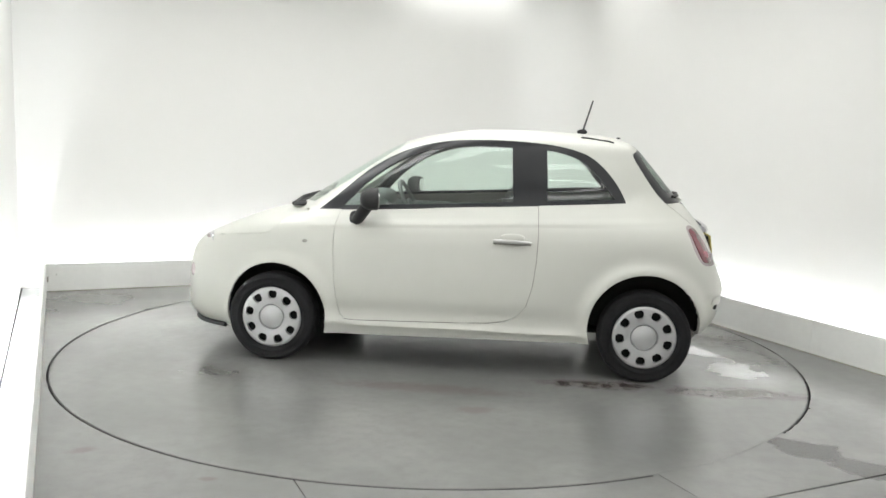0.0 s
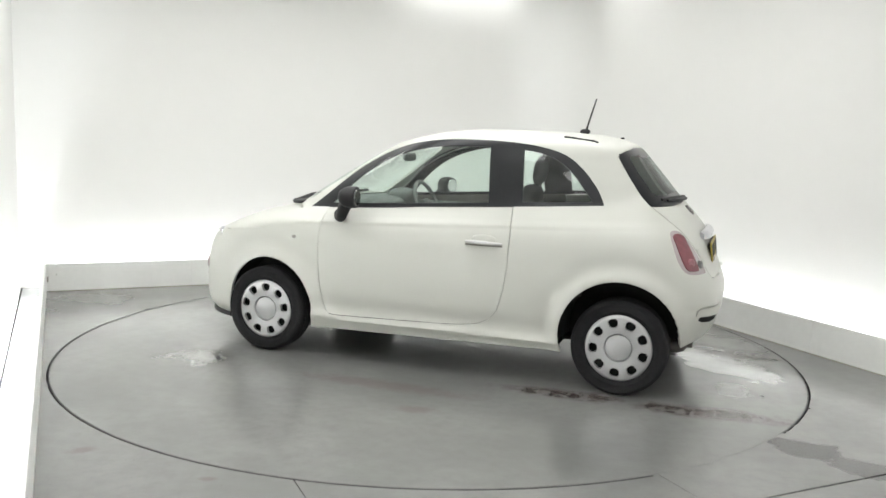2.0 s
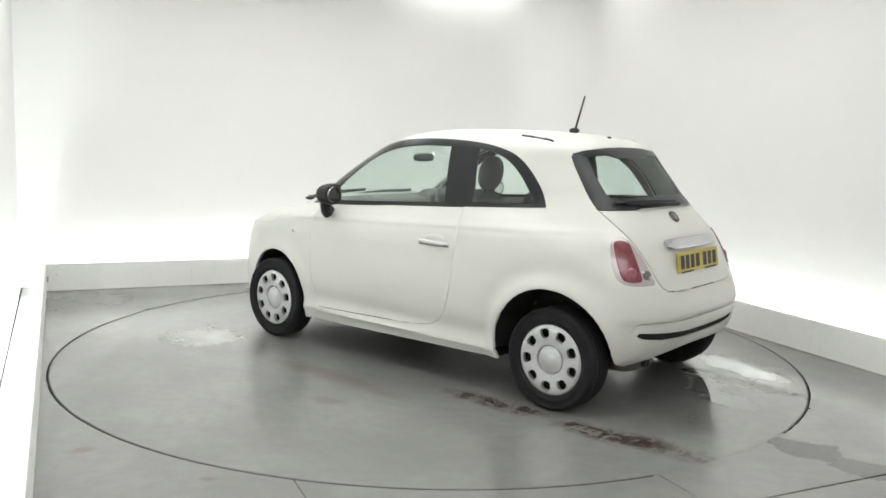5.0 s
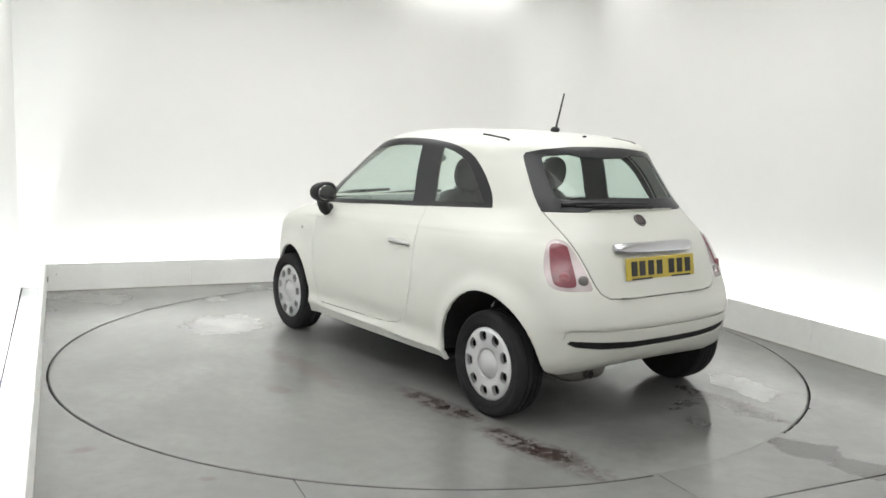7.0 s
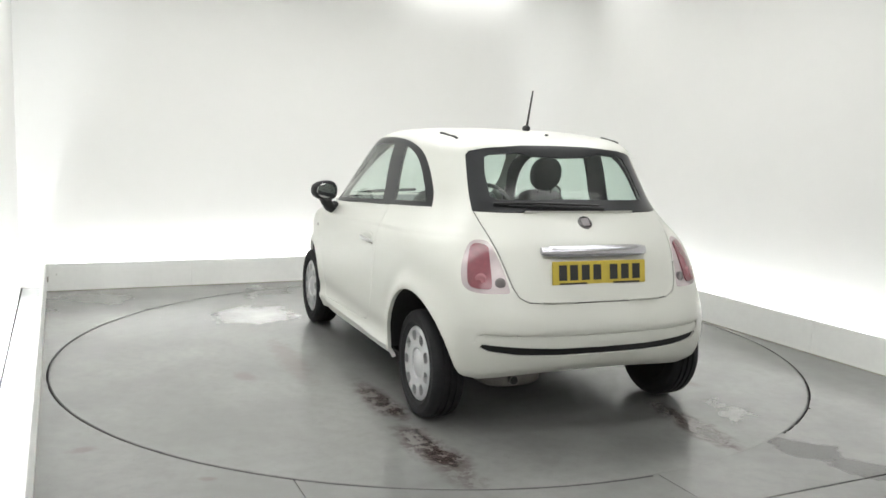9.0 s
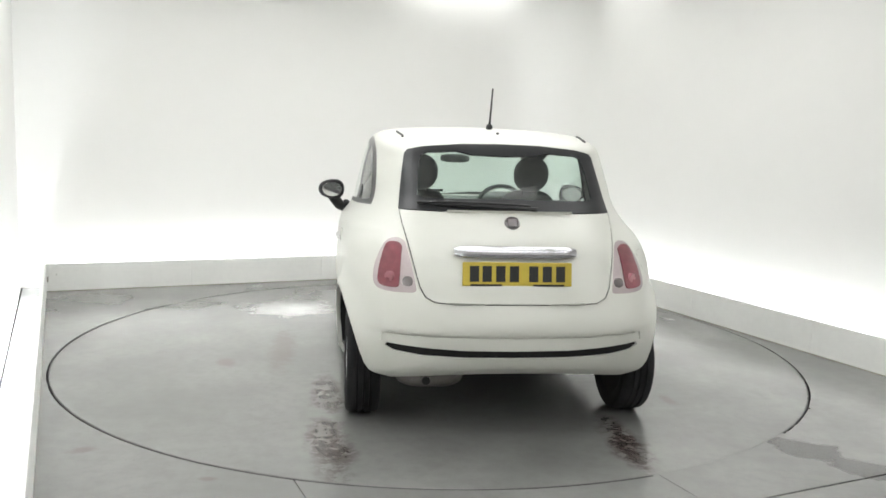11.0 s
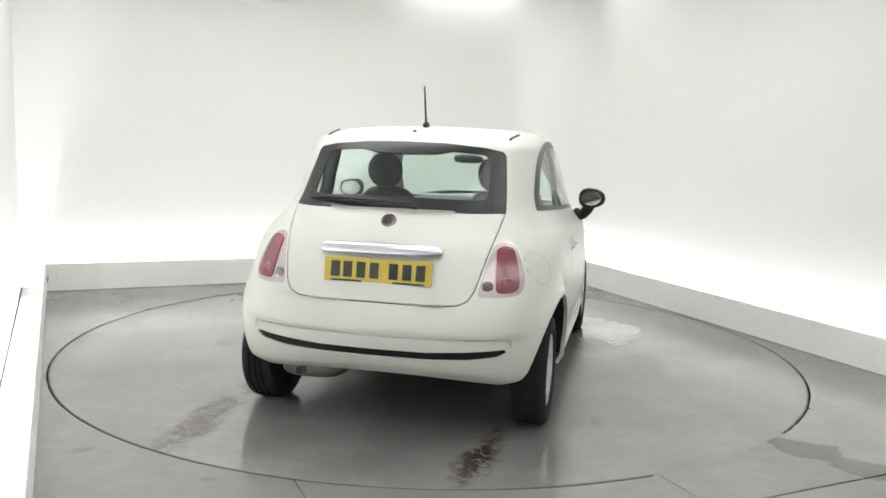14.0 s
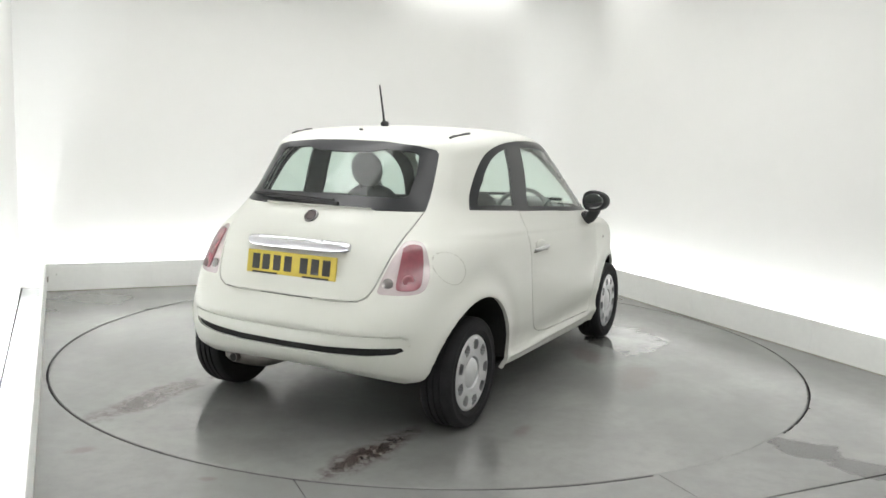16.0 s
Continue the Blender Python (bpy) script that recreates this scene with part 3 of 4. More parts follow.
def skin(n=170, rows=7):
    """Half of the car's skin (y > 0) as a fine net."""
    C = np.array([level_curve(lv, n) for lv in LEVELS])
    L = len(C)
    net = []
    for k in range(L - 1):
        p0, p1, p2, p3 = C[max(k - 1, 0)], C[k], C[k + 1], C[min(k + 2, L - 1)]
        t1 = np.maximum(np.linalg.norm(p1 - p0, axis=1), 1e-3)[:, None] ** 0.5
        t2 = np.maximum(np.linalg.norm(p2 - p1, axis=1), 1e-3)[:, None] ** 0.5
        t3 = np.maximum(np.linalg.norm(p3 - p2, axis=1), 1e-3)[:, None] ** 0.5
        m1 = (p1 - p0) / t1 - (p2 - p0) / (t1 + t2) + (p2 - p1) / t2 if k > 0 else (p2 - p1) / t2
        m2 = (p2 - p1) / t2 - (p3 - p1) / (t2 + t3) + (p3 - p2) / t3 if k < L - 2 else (p2 - p1) / t2
        m1, m2 = m1 * t2, m2 * t2
        for s in range(rows):
            q = s / rows
            net.append((2 * q ** 3 - 3 * q * q + 1) * p1 + (q ** 3 - 2 * q * q + q) * m1 + (3 * q * q - 2 * q ** 3) * p2 + (q ** 3 - q * q) * m2)
    net.append(C[-1])
    net = np.array(net)
    # raised lips round the wheel arches, the sill's ridge, the bumper's ledge, the crease below the glass
    x, y, z = net[..., 0], net[..., 1], net[..., 2]
    side = np.clip((y - 0.55) / 0.15, 0, 1)
    for cx, cz, r in (FRONT_ARCH, REAR_ARCH):
        d = np.hypot(x - cx, z - cz)
        y += side * (0.013 if cx > 0 else 0.019) * np.exp(-((d - r - 0.012) / 0.04) ** 2)
        y -= side * 0.006 * np.exp(-((d - r - 0.10) / 0.05) ** 2) * (z < 0.85)
    mid = np.clip((0.84 - np.abs(x)) / 0.1, 0, 1)
    y += side * mid * 0.015 * np.exp(-((z - 0.268) / 0.016) ** 2)
    y -= side * mid * 0.014 * np.exp(-((z - 0.345) / 0.05) ** 2)
    crease = 0.853 + (0.9 - x) * 0.044
    y -= side * 0.005 * np.clip((crease - z) / 0.01 + 0.5, 0, 1) * np.clip((z - crease + 0.10) / 0.09, 0, 1) * (x < 0.9)
    rear = np.clip((-1.35 - x) / 0.12, 0, 1) * np.clip((0.74 - y) / 0.1, 0, 1)
    ledge = np.clip((0.522 - z) / 0.012, 0, 1)
    x += rear * 0.010 * ledge * np.clip((z - 0.20) / 0.2, 0, 1)
    # one clean seam on the centre line
    net[:, 0, 1] = net[:, -1, 1] = 0
    bm = bmesh.new()
    V = [[bm.verts.new(p) for p in row] for row in net]
    for a, b in zip(V, V[1:]):
        for k in range(n - 1):
            bm.faces.new((a[k], a[k + 1], b[k + 1], b[k]))
    bmesh.ops.remove_doubles(bm, verts=bm.verts[:], dist=2e-4)
    bmesh.ops.recalc_face_normals(bm, faces=bm.faces[:])
    if sum(f.normal.y * f.calc_area() for f in bm.faces) < 0:
        bmesh.ops.reverse_faces(bm, faces=bm.faces[:])
    return bm


def circle2(cx, cz, r, n=44):
    return [(cx + r * math.cos(2 * math.pi * k / n), cz + r * math.sin(2 * math.pi * k / n)) for k in range(n)]


OUT_TOP = smooth_line([(0.86, 0.952), (0.75, 1.045), (0.575, 1.200), (0.395, 1.308), (0.22, 1.369), (0.05, 1.399), (-0.13, 1.410), (-0.30, 1.410),
                       (-0.47, 1.401), (-0.63, 1.381), (-0.775, 1.338), (-0.88, 1.260), (-0.965, 1.158), (-1.01, 1.075)], 3) + [(-1.015, 1.061)]
WINDOW = OUT_TOP + [(-0.49, 1.030), (0.02, 1.000), (0.40, 0.976)]
DOOR_GLASS = smooth_line([(0.70, 0.984), (0.56, 1.135), (0.39, 1.258), (0.22, 1.326), (0.05, 1.358), (-0.13, 1.371), (-0.325, 1.370)], 3) + [(-0.345, 1.046), (0.02, 1.022)]
QUARTER_GLASS = smooth_line([(-0.53, 1.363), (-0.625, 1.346), (-0.733, 1.306), (-0.824, 1.234), (-0.906, 1.134), (-0.946, 1.082)], 3) + [(-0.55, 1.060)]
DOOR = [(0.712, belt_z(0.712)), (0.735, 0.85), (0.738, 0.70), (0.728, 0.50), (0.705, 0.36), (0.690, 0.315), (0.665, 0.292), (0.62, 0.287), (0.2, 0.298), (-0.22, 0.312),
        (-0.33, 0.330), (-0.40, 0.365), (-0.45, 0.425), (-0.485, 0.55), (-0.503, 0.70), (-0.508, 0.85), (-0.500, belt_z(-0.5)), (-0.49, 1.030), (0.02, 1.000), (0.40, 0.976)]
BONNET = smooth_line([(1.90, 0.690), (1.70, 0.722), (1.49, 0.762), (1.32, 0.782), (1.17, 0.800), (1.11, 0.840), (1.06, 0.895), (0.98, 0.930), (0.93, 0.938)], 3) + [(1.00, 0.948), (1.40, 0.975), (1.90, 1.02)]
SCREEN = [(-0.05, 0.985), (0.30, 0.987), (0.57, 0.995), (0.575, 1.03), (0.545, 1.15), (0.49, 1.28), (0.44, 1.352), (0.38, 1.372), (0.2, 1.383), (-0.05, 1.386)]
GATE_LOW = [(-0.05, 0.650), (0.28, 0.650), (0.39, 0.657), (0.435, 0.680), (0.460, 0.725), (0.485, 0.820), (0.505, 0.900), (0.530, 1.000), (0.540, 1.064)]
GATE = GATE_LOW + [(0.522, 1.20), (0.500, 1.335), (0.483, 1.354), (0.40, 1.372), (0.2, 1.389), (-0.05, 1.393)]
REAR_GLASS = [(-0.05, 1.064), (0.540, 1.064), (0.522, 1.20), (0.500, 1.335), (0.483, 1.354), (0.40, 1.372), (0.2, 1.389), (-0.05, 1.393)]
REAR_CLEAR = [(-0.05, 1.125), (0.42, 1.120), (0.447, 1.135), (0.438, 1.25), (0.418, 1.328), (0.39, 1.342), (0.24, 1.352), (0.16, 1.336), (-0.05, 1.330)]
TAIL = smooth_line([(0.516, 0.912), (0.530, 0.930), (0.562, 0.936), (0.604, 0.920), (0.640, 0.865), (0.665, 0.795), (0.668, 0.735), (0.645, 0.707), (0.590, 0.698), (0.520, 0.698), (0.476, 0.704), (0.478, 0.745), (0.494, 0.830), (0.516, 0.912)], 3)[:-1]
TAIL_RED = smooth_line([(0.532, 0.900), (0.548, 0.914), (0.580, 0.916), (0.604, 0.903), (0.622, 0.862), (0.638, 0.805), (0.646, 0.745), (0.632, 0.722), (0.592, 0.716), (0.556, 0.722), (0.547, 0.760), (0.541, 0.830), (0.532, 0.900)], 3)[:-1]
SLOT = [(-0.05, 0.398), (0.25, 0.401), (0.45, 0.411), (0.58, 0.428), (0.618, 0.447), (0.606, 0.464), (0.52, 0.458), (0.42, 0.451), (0.25, 0.441), (-0.05, 0.437)]
LEDGE = [(-0.05, 0.499), (0.3, 0.501), (0.60, 0.509), (0.625, 0.500), (0.632, 0.470), (0.638, 0.470), (0.633, 0.506), (0.605, 0.516), (0.3, 0.508), (-0.05, 0.506)]


def take(bm, test):
    """Splits the faces that pass the test off into a bmesh of their own."""
    out = bmesh.new()
    fs = [f for f in bm.faces if test(f)]
    ids = {}
    for f in fs:
        vs = []
        for v in f.verts:
            if v not in ids:
                ids[v] = out.verts.new(v.co)
            vs.append(ids[v])
        out.faces.new(vs)
    bmesh.ops.delete(bm, geom=fs, context="FACES")
    out.normal_update()
    return out


def mirrored(bm, both=True):
    """The other half (y < 0), joined on the centre line, or alone."""
    other = bm.copy()
    for v in other.verts:
        v.co.y = -v.co.y
    bmesh.ops.reverse_faces(other, faces=other.faces[:])
    if not both:
        return other
    out = join(bm, other)
    seam = [v for v in out.verts if abs(v.co.y) < 1e-4]
    bmesh.ops.remove_doubles(out, verts=seam, dist=3e-4)
    return out


def offset(bm, d):
    """A copy moved along its normals."""
    c = bm.copy()
    c.normal_update()
    mv = [(v, v.co + v.normal * d) for v in c.verts]
    for v, p in mv:
        v.co = p
    return c


def rim(bm, depth, way=None):
    """Folds the open edges inwards, or against the way given, so that the sheet shows its thickness."""
    bm.normal_update()
    edges = [e for e in bm.edges if len(e.link_faces) == 1 and (abs(e.verts[0].co.y) > 1e-4 or abs(e.verts[1].co.y) > 1e-4)]
    nrm = {v: v.normal.copy() for e in edges for v in e.verts}
    r = bmesh.ops.extrude_edge_only(bm, edges=edges)
    made = [v for v in r["geom"] if isinstance(v, bmesh.types.BMVert)]
    at = {tuple(round(c, 6) for c in v.co): n for v, n in nrm.items()}
    for v in made:
        v.co -= (way or at.get(tuple(round(c, 6) for c in v.co), Vector((0, 1, 0)))) * depth
    return bm


def shrink(bm, gap):
    """Draws the open edges in by gap, but for those on the centre line."""
    bm.normal_update()
    push = {}
    for e in bm.edges:
        if len(e.link_faces) != 1:
            continue
        f = e.link_faces[0]
        d = (e.verts[1].co - e.verts[0].co).normalized()
        if abs(e.verts[0].co.y) < 1e-4 and abs(e.verts[1].co.y) < 1e-4:
            continue
        inw = f.normal.cross(d)
        if inw.dot(f.calc_center_median() - e.verts[0].co) < 0:
            inw = -inw
        for v in e.verts:
            push[v] = push.get(v, Vector()) + inw
    for v, p in push.items():
        if p.length > 1e-6:
            p = p.normalized() * gap
            if abs(v.co.y) < 1e-4:
                p.y = 0
            v.co += p
    return bm


def panel(name, bm, parent, label="", two=True, gap=0.0042, material=None, back="seam"):
    """A shut panel: drawn in by the gap, folded at the edges, with a lining behind that gives the gap its tone."""
    bmesh.ops.remove_doubles(bm, verts=bm.verts[:], dist=0.0006)
    way = None
    if two:
        lining = offset(bm, -0.016)
    else:
        way = Vector((0, 1 if sum(v.co.y for v in bm.verts) > 0 else -1, 0))
        lining = moved(bm.copy(), Matrix.Translation(way * -0.014))
    p = rim(shrink(bm, gap), 0.018, way)
    if two:
        p, lining = mirrored(p), mirrored(lining)
    ob = part(name, p, material or M["paint"], parent, label, smooth=40)
    part("lining", lining, M[back], ob)
    return ob


def build_car():
    car = empty("car", "small cream white three-door hatchback car standing on a turntable", "car")
    bm = skin()
    flank = lambda f: f.calc_center_median().y > 0.40 and f.normal.y > 0.12
    tail = lambda f: f.calc_center_median().x < -0.85 and f.normal.x < -0.05
    nose = lambda f: f.calc_center_median().x > 0.25
    for poly in (WINDOW, DOOR_GLASS, QUARTER_GLASS, DOOR):
        cut(bm, poly, (0, 2), flank)
    outer = lambda f: f.calc_center_median().y > 0.40
    for arch in (FRONT_ARCH, REAR_ARCH):
        cut(bm, circle2(*arch), (0, 2), outer)
    for poly in (REAR_GLASS, REAR_CLEAR, GATE_LOW + [(0.54, 1.10), (-0.05, 1.10)], TAIL, TAIL_RED, SLOT, LEDGE):
        cut(bm, poly, (1, 2), tail)
    cut(bm, SCREEN, (1, 2), lambda f: nose(f) and f.normal.x > 0.1)
    cut(bm, BONNET, (0, 2), lambda f: f.calc_center_median().x > 0.85)
    bmesh.ops.remove_doubles(bm, verts=bm.verts[:], dist=1e-4)
    bm.normal_update()

    def within(poly, i, j, ok):
        return lambda f: ok(f) and inside(poly, f.calc_center_median()[i], f.calc_center_median()[j])

    for arch in (FRONT_ARCH, REAR_ARCH):
        take(bm, within(circle2(*arch), 0, 2, outer)).free()
    door_glass = take(bm, within(DOOR_GLASS, 0, 2, flank))
    quarter = take(bm, within(QUARTER_GLASS, 0, 2, flank))
    frame_ = take(bm, within(WINDOW, 0, 2, flank))
    door = take(bm, within(DOOR, 0, 2, flank))
    red = take(bm, within(TAIL_RED, 1, 2, tail))
    clear = take(bm, within(TAIL, 1, 2, tail))
    rear_clear = take(bm, within(REAR_CLEAR, 1, 2, tail))
    rear_border = take(bm, within(REAR_GLASS, 1, 2, tail))
    gate = take(bm, within(GATE, 1, 2, tail))
    slot = take(bm, within(SLOT, 1, 2, tail))
    ledge = take(bm, within(LEDGE, 1, 2, tail))
    screen = take(bm, within(SCREEN, 1, 2, lambda f: nose(f) and f.normal.x > 0.1))
    bonnet = take(bm, within(BONNET, 0, 2, lambda f: f.calc_center_median().x > 0.85))

    body = part("body", mirrored(rim(bm, 0.02)), M["paint"], car, "cream white painted steel shell", smooth=40)
    panel("bonnet", bonnet, car, gap=0.002)
    part("windscreen", mirrored(screen), M["glass"], car, "clear curved windscreen", smooth=60)
    # doors with their glass
    for s, nm in ((1, "left"), (-1, "right")):
        d, g, q, fr = (b.copy() if s > 0 else mirrored(b, False) for b in (door, door_glass, quarter, frame_))
        dob = panel("door", d, car, two=False)
        part("door_glass", g, M["glass"], dob, "greenish clear door glass", smooth=60)
        part("quarter_glass", q, M["glass"], car, "greenish clear quarter glass", smooth=60)
        part("window_frame", rim(fr, 0.012), M["black"], car, "gloss black window frame and pillar", smooth=40)
        build_handle(dob, s)
        r, c = (b.copy() if s > 0 else mirrored(b, False) for b in (red, clear))
        back = offset(join(r.copy(), c.copy()), -0.03)
        lamp = part("tail_light", rim(c, 0.025), M["clear"], car, "tail light with a clear rim and red lens", smooth=50)
        part("lens", rim(offset(r, 0.006), 0.03), M["red"], lamp, "dusky red lens", smooth=50)
        part("housing", back, M["dark"], lamp)
        ry, rz = 0.598, 0.762
        B = pose(skin_x(ry, rz) - 0.005, s * ry, rz, 0, 8, s * -38) @ pose(0, 0, 0, 0, 0, 90)
        part("lens_ring", moved(lathe([(0.0, 0.001), (0.010, 0.0015), (0.014, 0.003), (0.022, 0.0035), (0.027, 0.001), (0.029, -0.012)], 24), B), M["redlight"], lamp, "round bulls-eye in the red lens", smooth=60)
        # small round reversing lamp low on the inner side
        part("reversing_lamp", moved(lathe([(0.0, 0.006), (0.020, 0.006), (0.026, 0.003), (0.026, -0.02)], 20), pose(skin_x(0.513, 0.746) - 0.004, s * 0.513, 0.746, 0, 6, s * -22) @ pose(0, 0, 0, 0, 0, 90)), M["lampgrey"], lamp, "small grey round lamp", smooth=40)
        build_mirror(car, s)
    for b in (door, door_glass, quarter, frame_, red, clear):
        b.free()
    # tailgate
    gob = panel("tailgate", gate, car, "cream white tailgate", gap=0.0055, back="seam_dark")
    part("rear_window", mirrored(rear_clear), M["rearglass"], gob, "tinted rear window", smooth=60)
    part("rear_window_border", mirrored(rim(rear_border, 0.01)), M["black"], gob, "gloss black band round the rear window", smooth=60)
    part("bumper_crease", mirrored(offset(ledge, -0.008)), M["paint"], body, "fine crease across the rear bumper", smooth=60)
    ledge.free()
    s2 = offset(slot, -0.010)
    part("bumper_slot", mirrored(s2), M["dark"], body, "black slot across the rear bumper", smooth=60)
    slot.free()
    build_tail(gob, car)
    build_arches(car)
    build_underbody(car)
    build_roof_bits(car)
    build_nose(car)
    build_cabin(car)
    build_wheels(car)
    return car


def skin_y(x, z):
    """Half width of the skin at a place on the flank."""
    best = None
    for row in SKIN:
        d = (row[:, 0] - x) ** 2 + (row[:, 2] - z) ** 2 + (row[:, 1] < 0.4) * 9
        k = int(np.argmin(d))
        if best is None or d[k] < best[0]:
            best = (d[k], row[k, 1])
    return best[1]


def skin_x(y, z):
    """How far back the tail reaches at a height and breadth."""
    best = None
    for row in SKIN:
        d = (row[:, 1] - y) ** 2 + (row[:, 2] - z) ** 2 + (row[:, 0] > -0.8) * 9
        k = int(np.argmin(d))
        if best is None or d[k] < best[0]:
            best = (d[k], row[k, 0])
    return best[1]


def skin_rows():
    bm = skin()
    co = np.array([v.co for v in bm.verts])
    bm.free()
    return [co]


SKIN = skin_rows()


def build_handle(door, s):
    x0, x1, z = -0.238, -0.470, 0.818
    y = skin_y(-0.36, z)
    bar = blob(0, 0, 0, 0.115, 0.012, 0.011, 3.0, 20, 10)
    for v in bar.verts:
        v.co.y += -0.010 * (v.co.x / 0.115) ** 2
    part("handle", moved(bar, pose((x0 + x1) / 2, s * (y + 0.022), z, 0, -1.5, 0) @ Matrix.Diagonal((1, s, 1, 1))), M["handle"], door, "satin silver door handle", smooth=60)
    cup = blob((x0 + x1) / 2, s * (y - 0.002), z + 0.016, 0.075, 0.008, 0.030, 2.4, 20, 10)
    part("handle_recess", cup, M["paint"], door, smooth=60)
    # the shade under the handle is put on as a darker strip
    part("handle_shade", box(x0 - 0.006, s * (y + 0.003) - 0.003, z - 0.019, x1 + 0.006, s * (y + 0.003) + 0.003, z - 0.013, 0.002, 1), M["seam"], door, "darker strip standing in for shade under the handle")


def build_mirror(car, s):
    x, y, z = 0.480, 0.858, 1.040
    shell = blob(0, 0, 0, 0.078, 0.088, 0.066, 2.4, 28, 16)
    for v in shell.verts:
        if v.co.x < -0.03:
            v.co.x = -0.03 + (v.co.x + 0.03) * 0.12
        v.co.z *= 1 - 0.16 * (v.co.y / 0.1)
    m = pose(x, s * y, z, 0, 0, 10 * s) @ Matrix.Diagonal((1, s, 1, 1))
    shell = moved(shell, m)
    bmesh.ops.recalc_face_normals(shell, faces=shell.faces[:])
    ob = part("door_mirror", shell, M["plastic"], car, "black plastic door mirror", smooth=50)
    g = lathe([(0.0, 0.0), (0.6, 0.0), (0.97, 0.0), (1.0, -0.003)], 28)
    g = moved(g, Matrix.Translation((-0.0392, 0.0, 0.0)) @ pose(0, 0, 0, 0, 0, -90) @ Matrix.Diagonal((0.068, -1, 0.049, 1)))
    part("mirror_glass", moved(g, m), M["mirror"], ob, "oval mirror glass", smooth=40)
    arm = tube([(0.60, s * 0.765, 0.905), (0.575, s * 0.80, 0.925), (0.545, s * 0.83, 0.965), (0.515, s * 0.85, 1.005)], 0.034, 12, 0.040)
    part("arm", arm, M["plastic"], ob, smooth=50)
    part("foot", blob(0.605, s * 0.752, 0.915, 0.042, 0.030, 0.045, 2.4, 16, 10), M["plastic"], ob, smooth=50)


def build_tail(gate, car):
    # chrome lamp bar over the plate
    x = skin_x(0.0, 0.885)
    bm = bmesh.new()
    prof = [(0.000, 0.030), (0.020, 0.030), (0.038, 0.018), (0.046, -0.004), (0.040, -0.022), (0.0, -0.026)]
    rows = []
    for k in range(25):
        y = -0.295 + 0.59 * k / 24
        e = max(0.02, 1 - abs(y / 0.297) ** 6) ** 0.5
        bx = skin_x(abs(y), 0.885)
        rows.append([bm.verts.new((bx + 0.004 - d * (0.5 + 0.5 * e), y, 0.888 + h * (0.55 + 0.45 * e))) for d, h in prof])
    for a, b in zip(rows, rows[1:]):
        for i in range(len(prof) - 1):
            bm.faces.new((a[i], a[i + 1], b[i + 1], b[i]))
    bm.faces.new(rows[0])
    bm.faces.new(rows[-1][::-1])
    bmesh.ops.recalc_face_normals(bm, faces=bm.faces[:])
    part("lamp_bar", bm, M["chrome"], gate, "chrome bar over the number plate", smooth=50)
    # plate with plain bars in place of its characters
    px = skin_x(0.0, 0.80) - 0.011
    tilt = 8.0
    P = pose(px, 0, 0.792, 0, tilt, 0)
    plate = part("number_plate", moved(box(-0.004, -0.262, -0.056, 0.004, 0.262, 0.056, 0.003, 2), P), M["yellow"], gate, "yellow rear number plate with dark bars")
    part("plate_holder", moved(box(0.0045, -0.225, -0.072, 0.02, 0.225, 0.05, 0.004, 1), P), M["plastic"], plate)
    for y in (-0.195, -0.130, -0.065, 0.028, 0.093, 0.158, 0.218)[::-1]:
        yy = y - 0.012
        part("bar", moved(box(-0.0056, yy - 0.022, -0.036, -0.0042, yy + 0.022, 0.038), P), M["ink"], plate)
    for y in (-0.15, 0.15):
        part("dealer_bar", moved(box(-0.0062, y - 0.075, -0.056, -0.0042, y + 0.075, -0.047), P), M["ink"], plate)
    # round badge
    bx = skin_x(0.0, 1.014)
    B = pose(bx - 0.001, 0, 1.014, 0, 42, 0) @ pose(0, 0, 0, 0, 0, 90)
    badge = part("badge", moved(lathe([(0.0, 0.008), (0.028, 0.008), (0.031, 0.011), (0.036, 0.010), (0.039, 0.002), (0.039, -0.01)], 32), B), M["badgering"], gate, "round dull-ringed dark badge", smooth=40)
    part("badge_face", moved(box(-0.025, 0.0085, -0.026, 0.025, 0.0112, 0.026, 0.004, 2), B), M["badge"], badge, "dark maroon badge face")
    # wiper
    w = part("rear_wiper", tube([(-1.398, -0.13, 1.080), (-1.394, 0.03, 1.087), (-1.374, 0.22, 1.094), (-1.336, 0.38, 1.093)], 0.012, 8, 0.007), M["plastic"], gate, "black rear wiper", smooth=50)
    part("wiper_blade", tube([(-1.391, -0.10, 1.096), (-1.382, 0.10, 1.104), (-1.351, 0.32, 1.107), (-1.311, 0.45, 1.100)], 0.008, 8), M["plastic"], w, smooth=50)
    # exhaust
    ex = part("exhaust", tube([(-1.05, 0.38, 0.255), (-1.40, 0.40, 0.255), (-1.535, 0.41, 0.262)], 0.024, 16), M["steel"], car, "dull steel tail pipe", smooth=60)
    part("silencer", blob(-1.36, 0.38, 0.265, 0.15, 0.17, 0.060, 3.0, 24, 12), M["steel"], ex, smooth=60)
    # dark disc on the closed end paints the shade inside the pipe
    part("pipe_mouth", moved(lathe([(0.0, 0.0), (0.020, 0.0)], 16), pose(-1.5365, 0.41, 0.2625, 0, 5, 0) @ pose(0, 0, 0, 0, 0, 90)), M["dark"], ex)
    # fuel flap: its gap is drawn as a thin grey ring on the skin
    ring = tube([(-1.335 + 0.074 * math.cos(a), 0, 0.812 + 0.074 * math.sin(a)) for a in np.linspace(0, 2 * math.pi, 61)], 0.0020, 6)
    for v in ring.verts:
        v.co.y = -flap_y(v.co.x, v.co.z) + v.co.y * 0.5
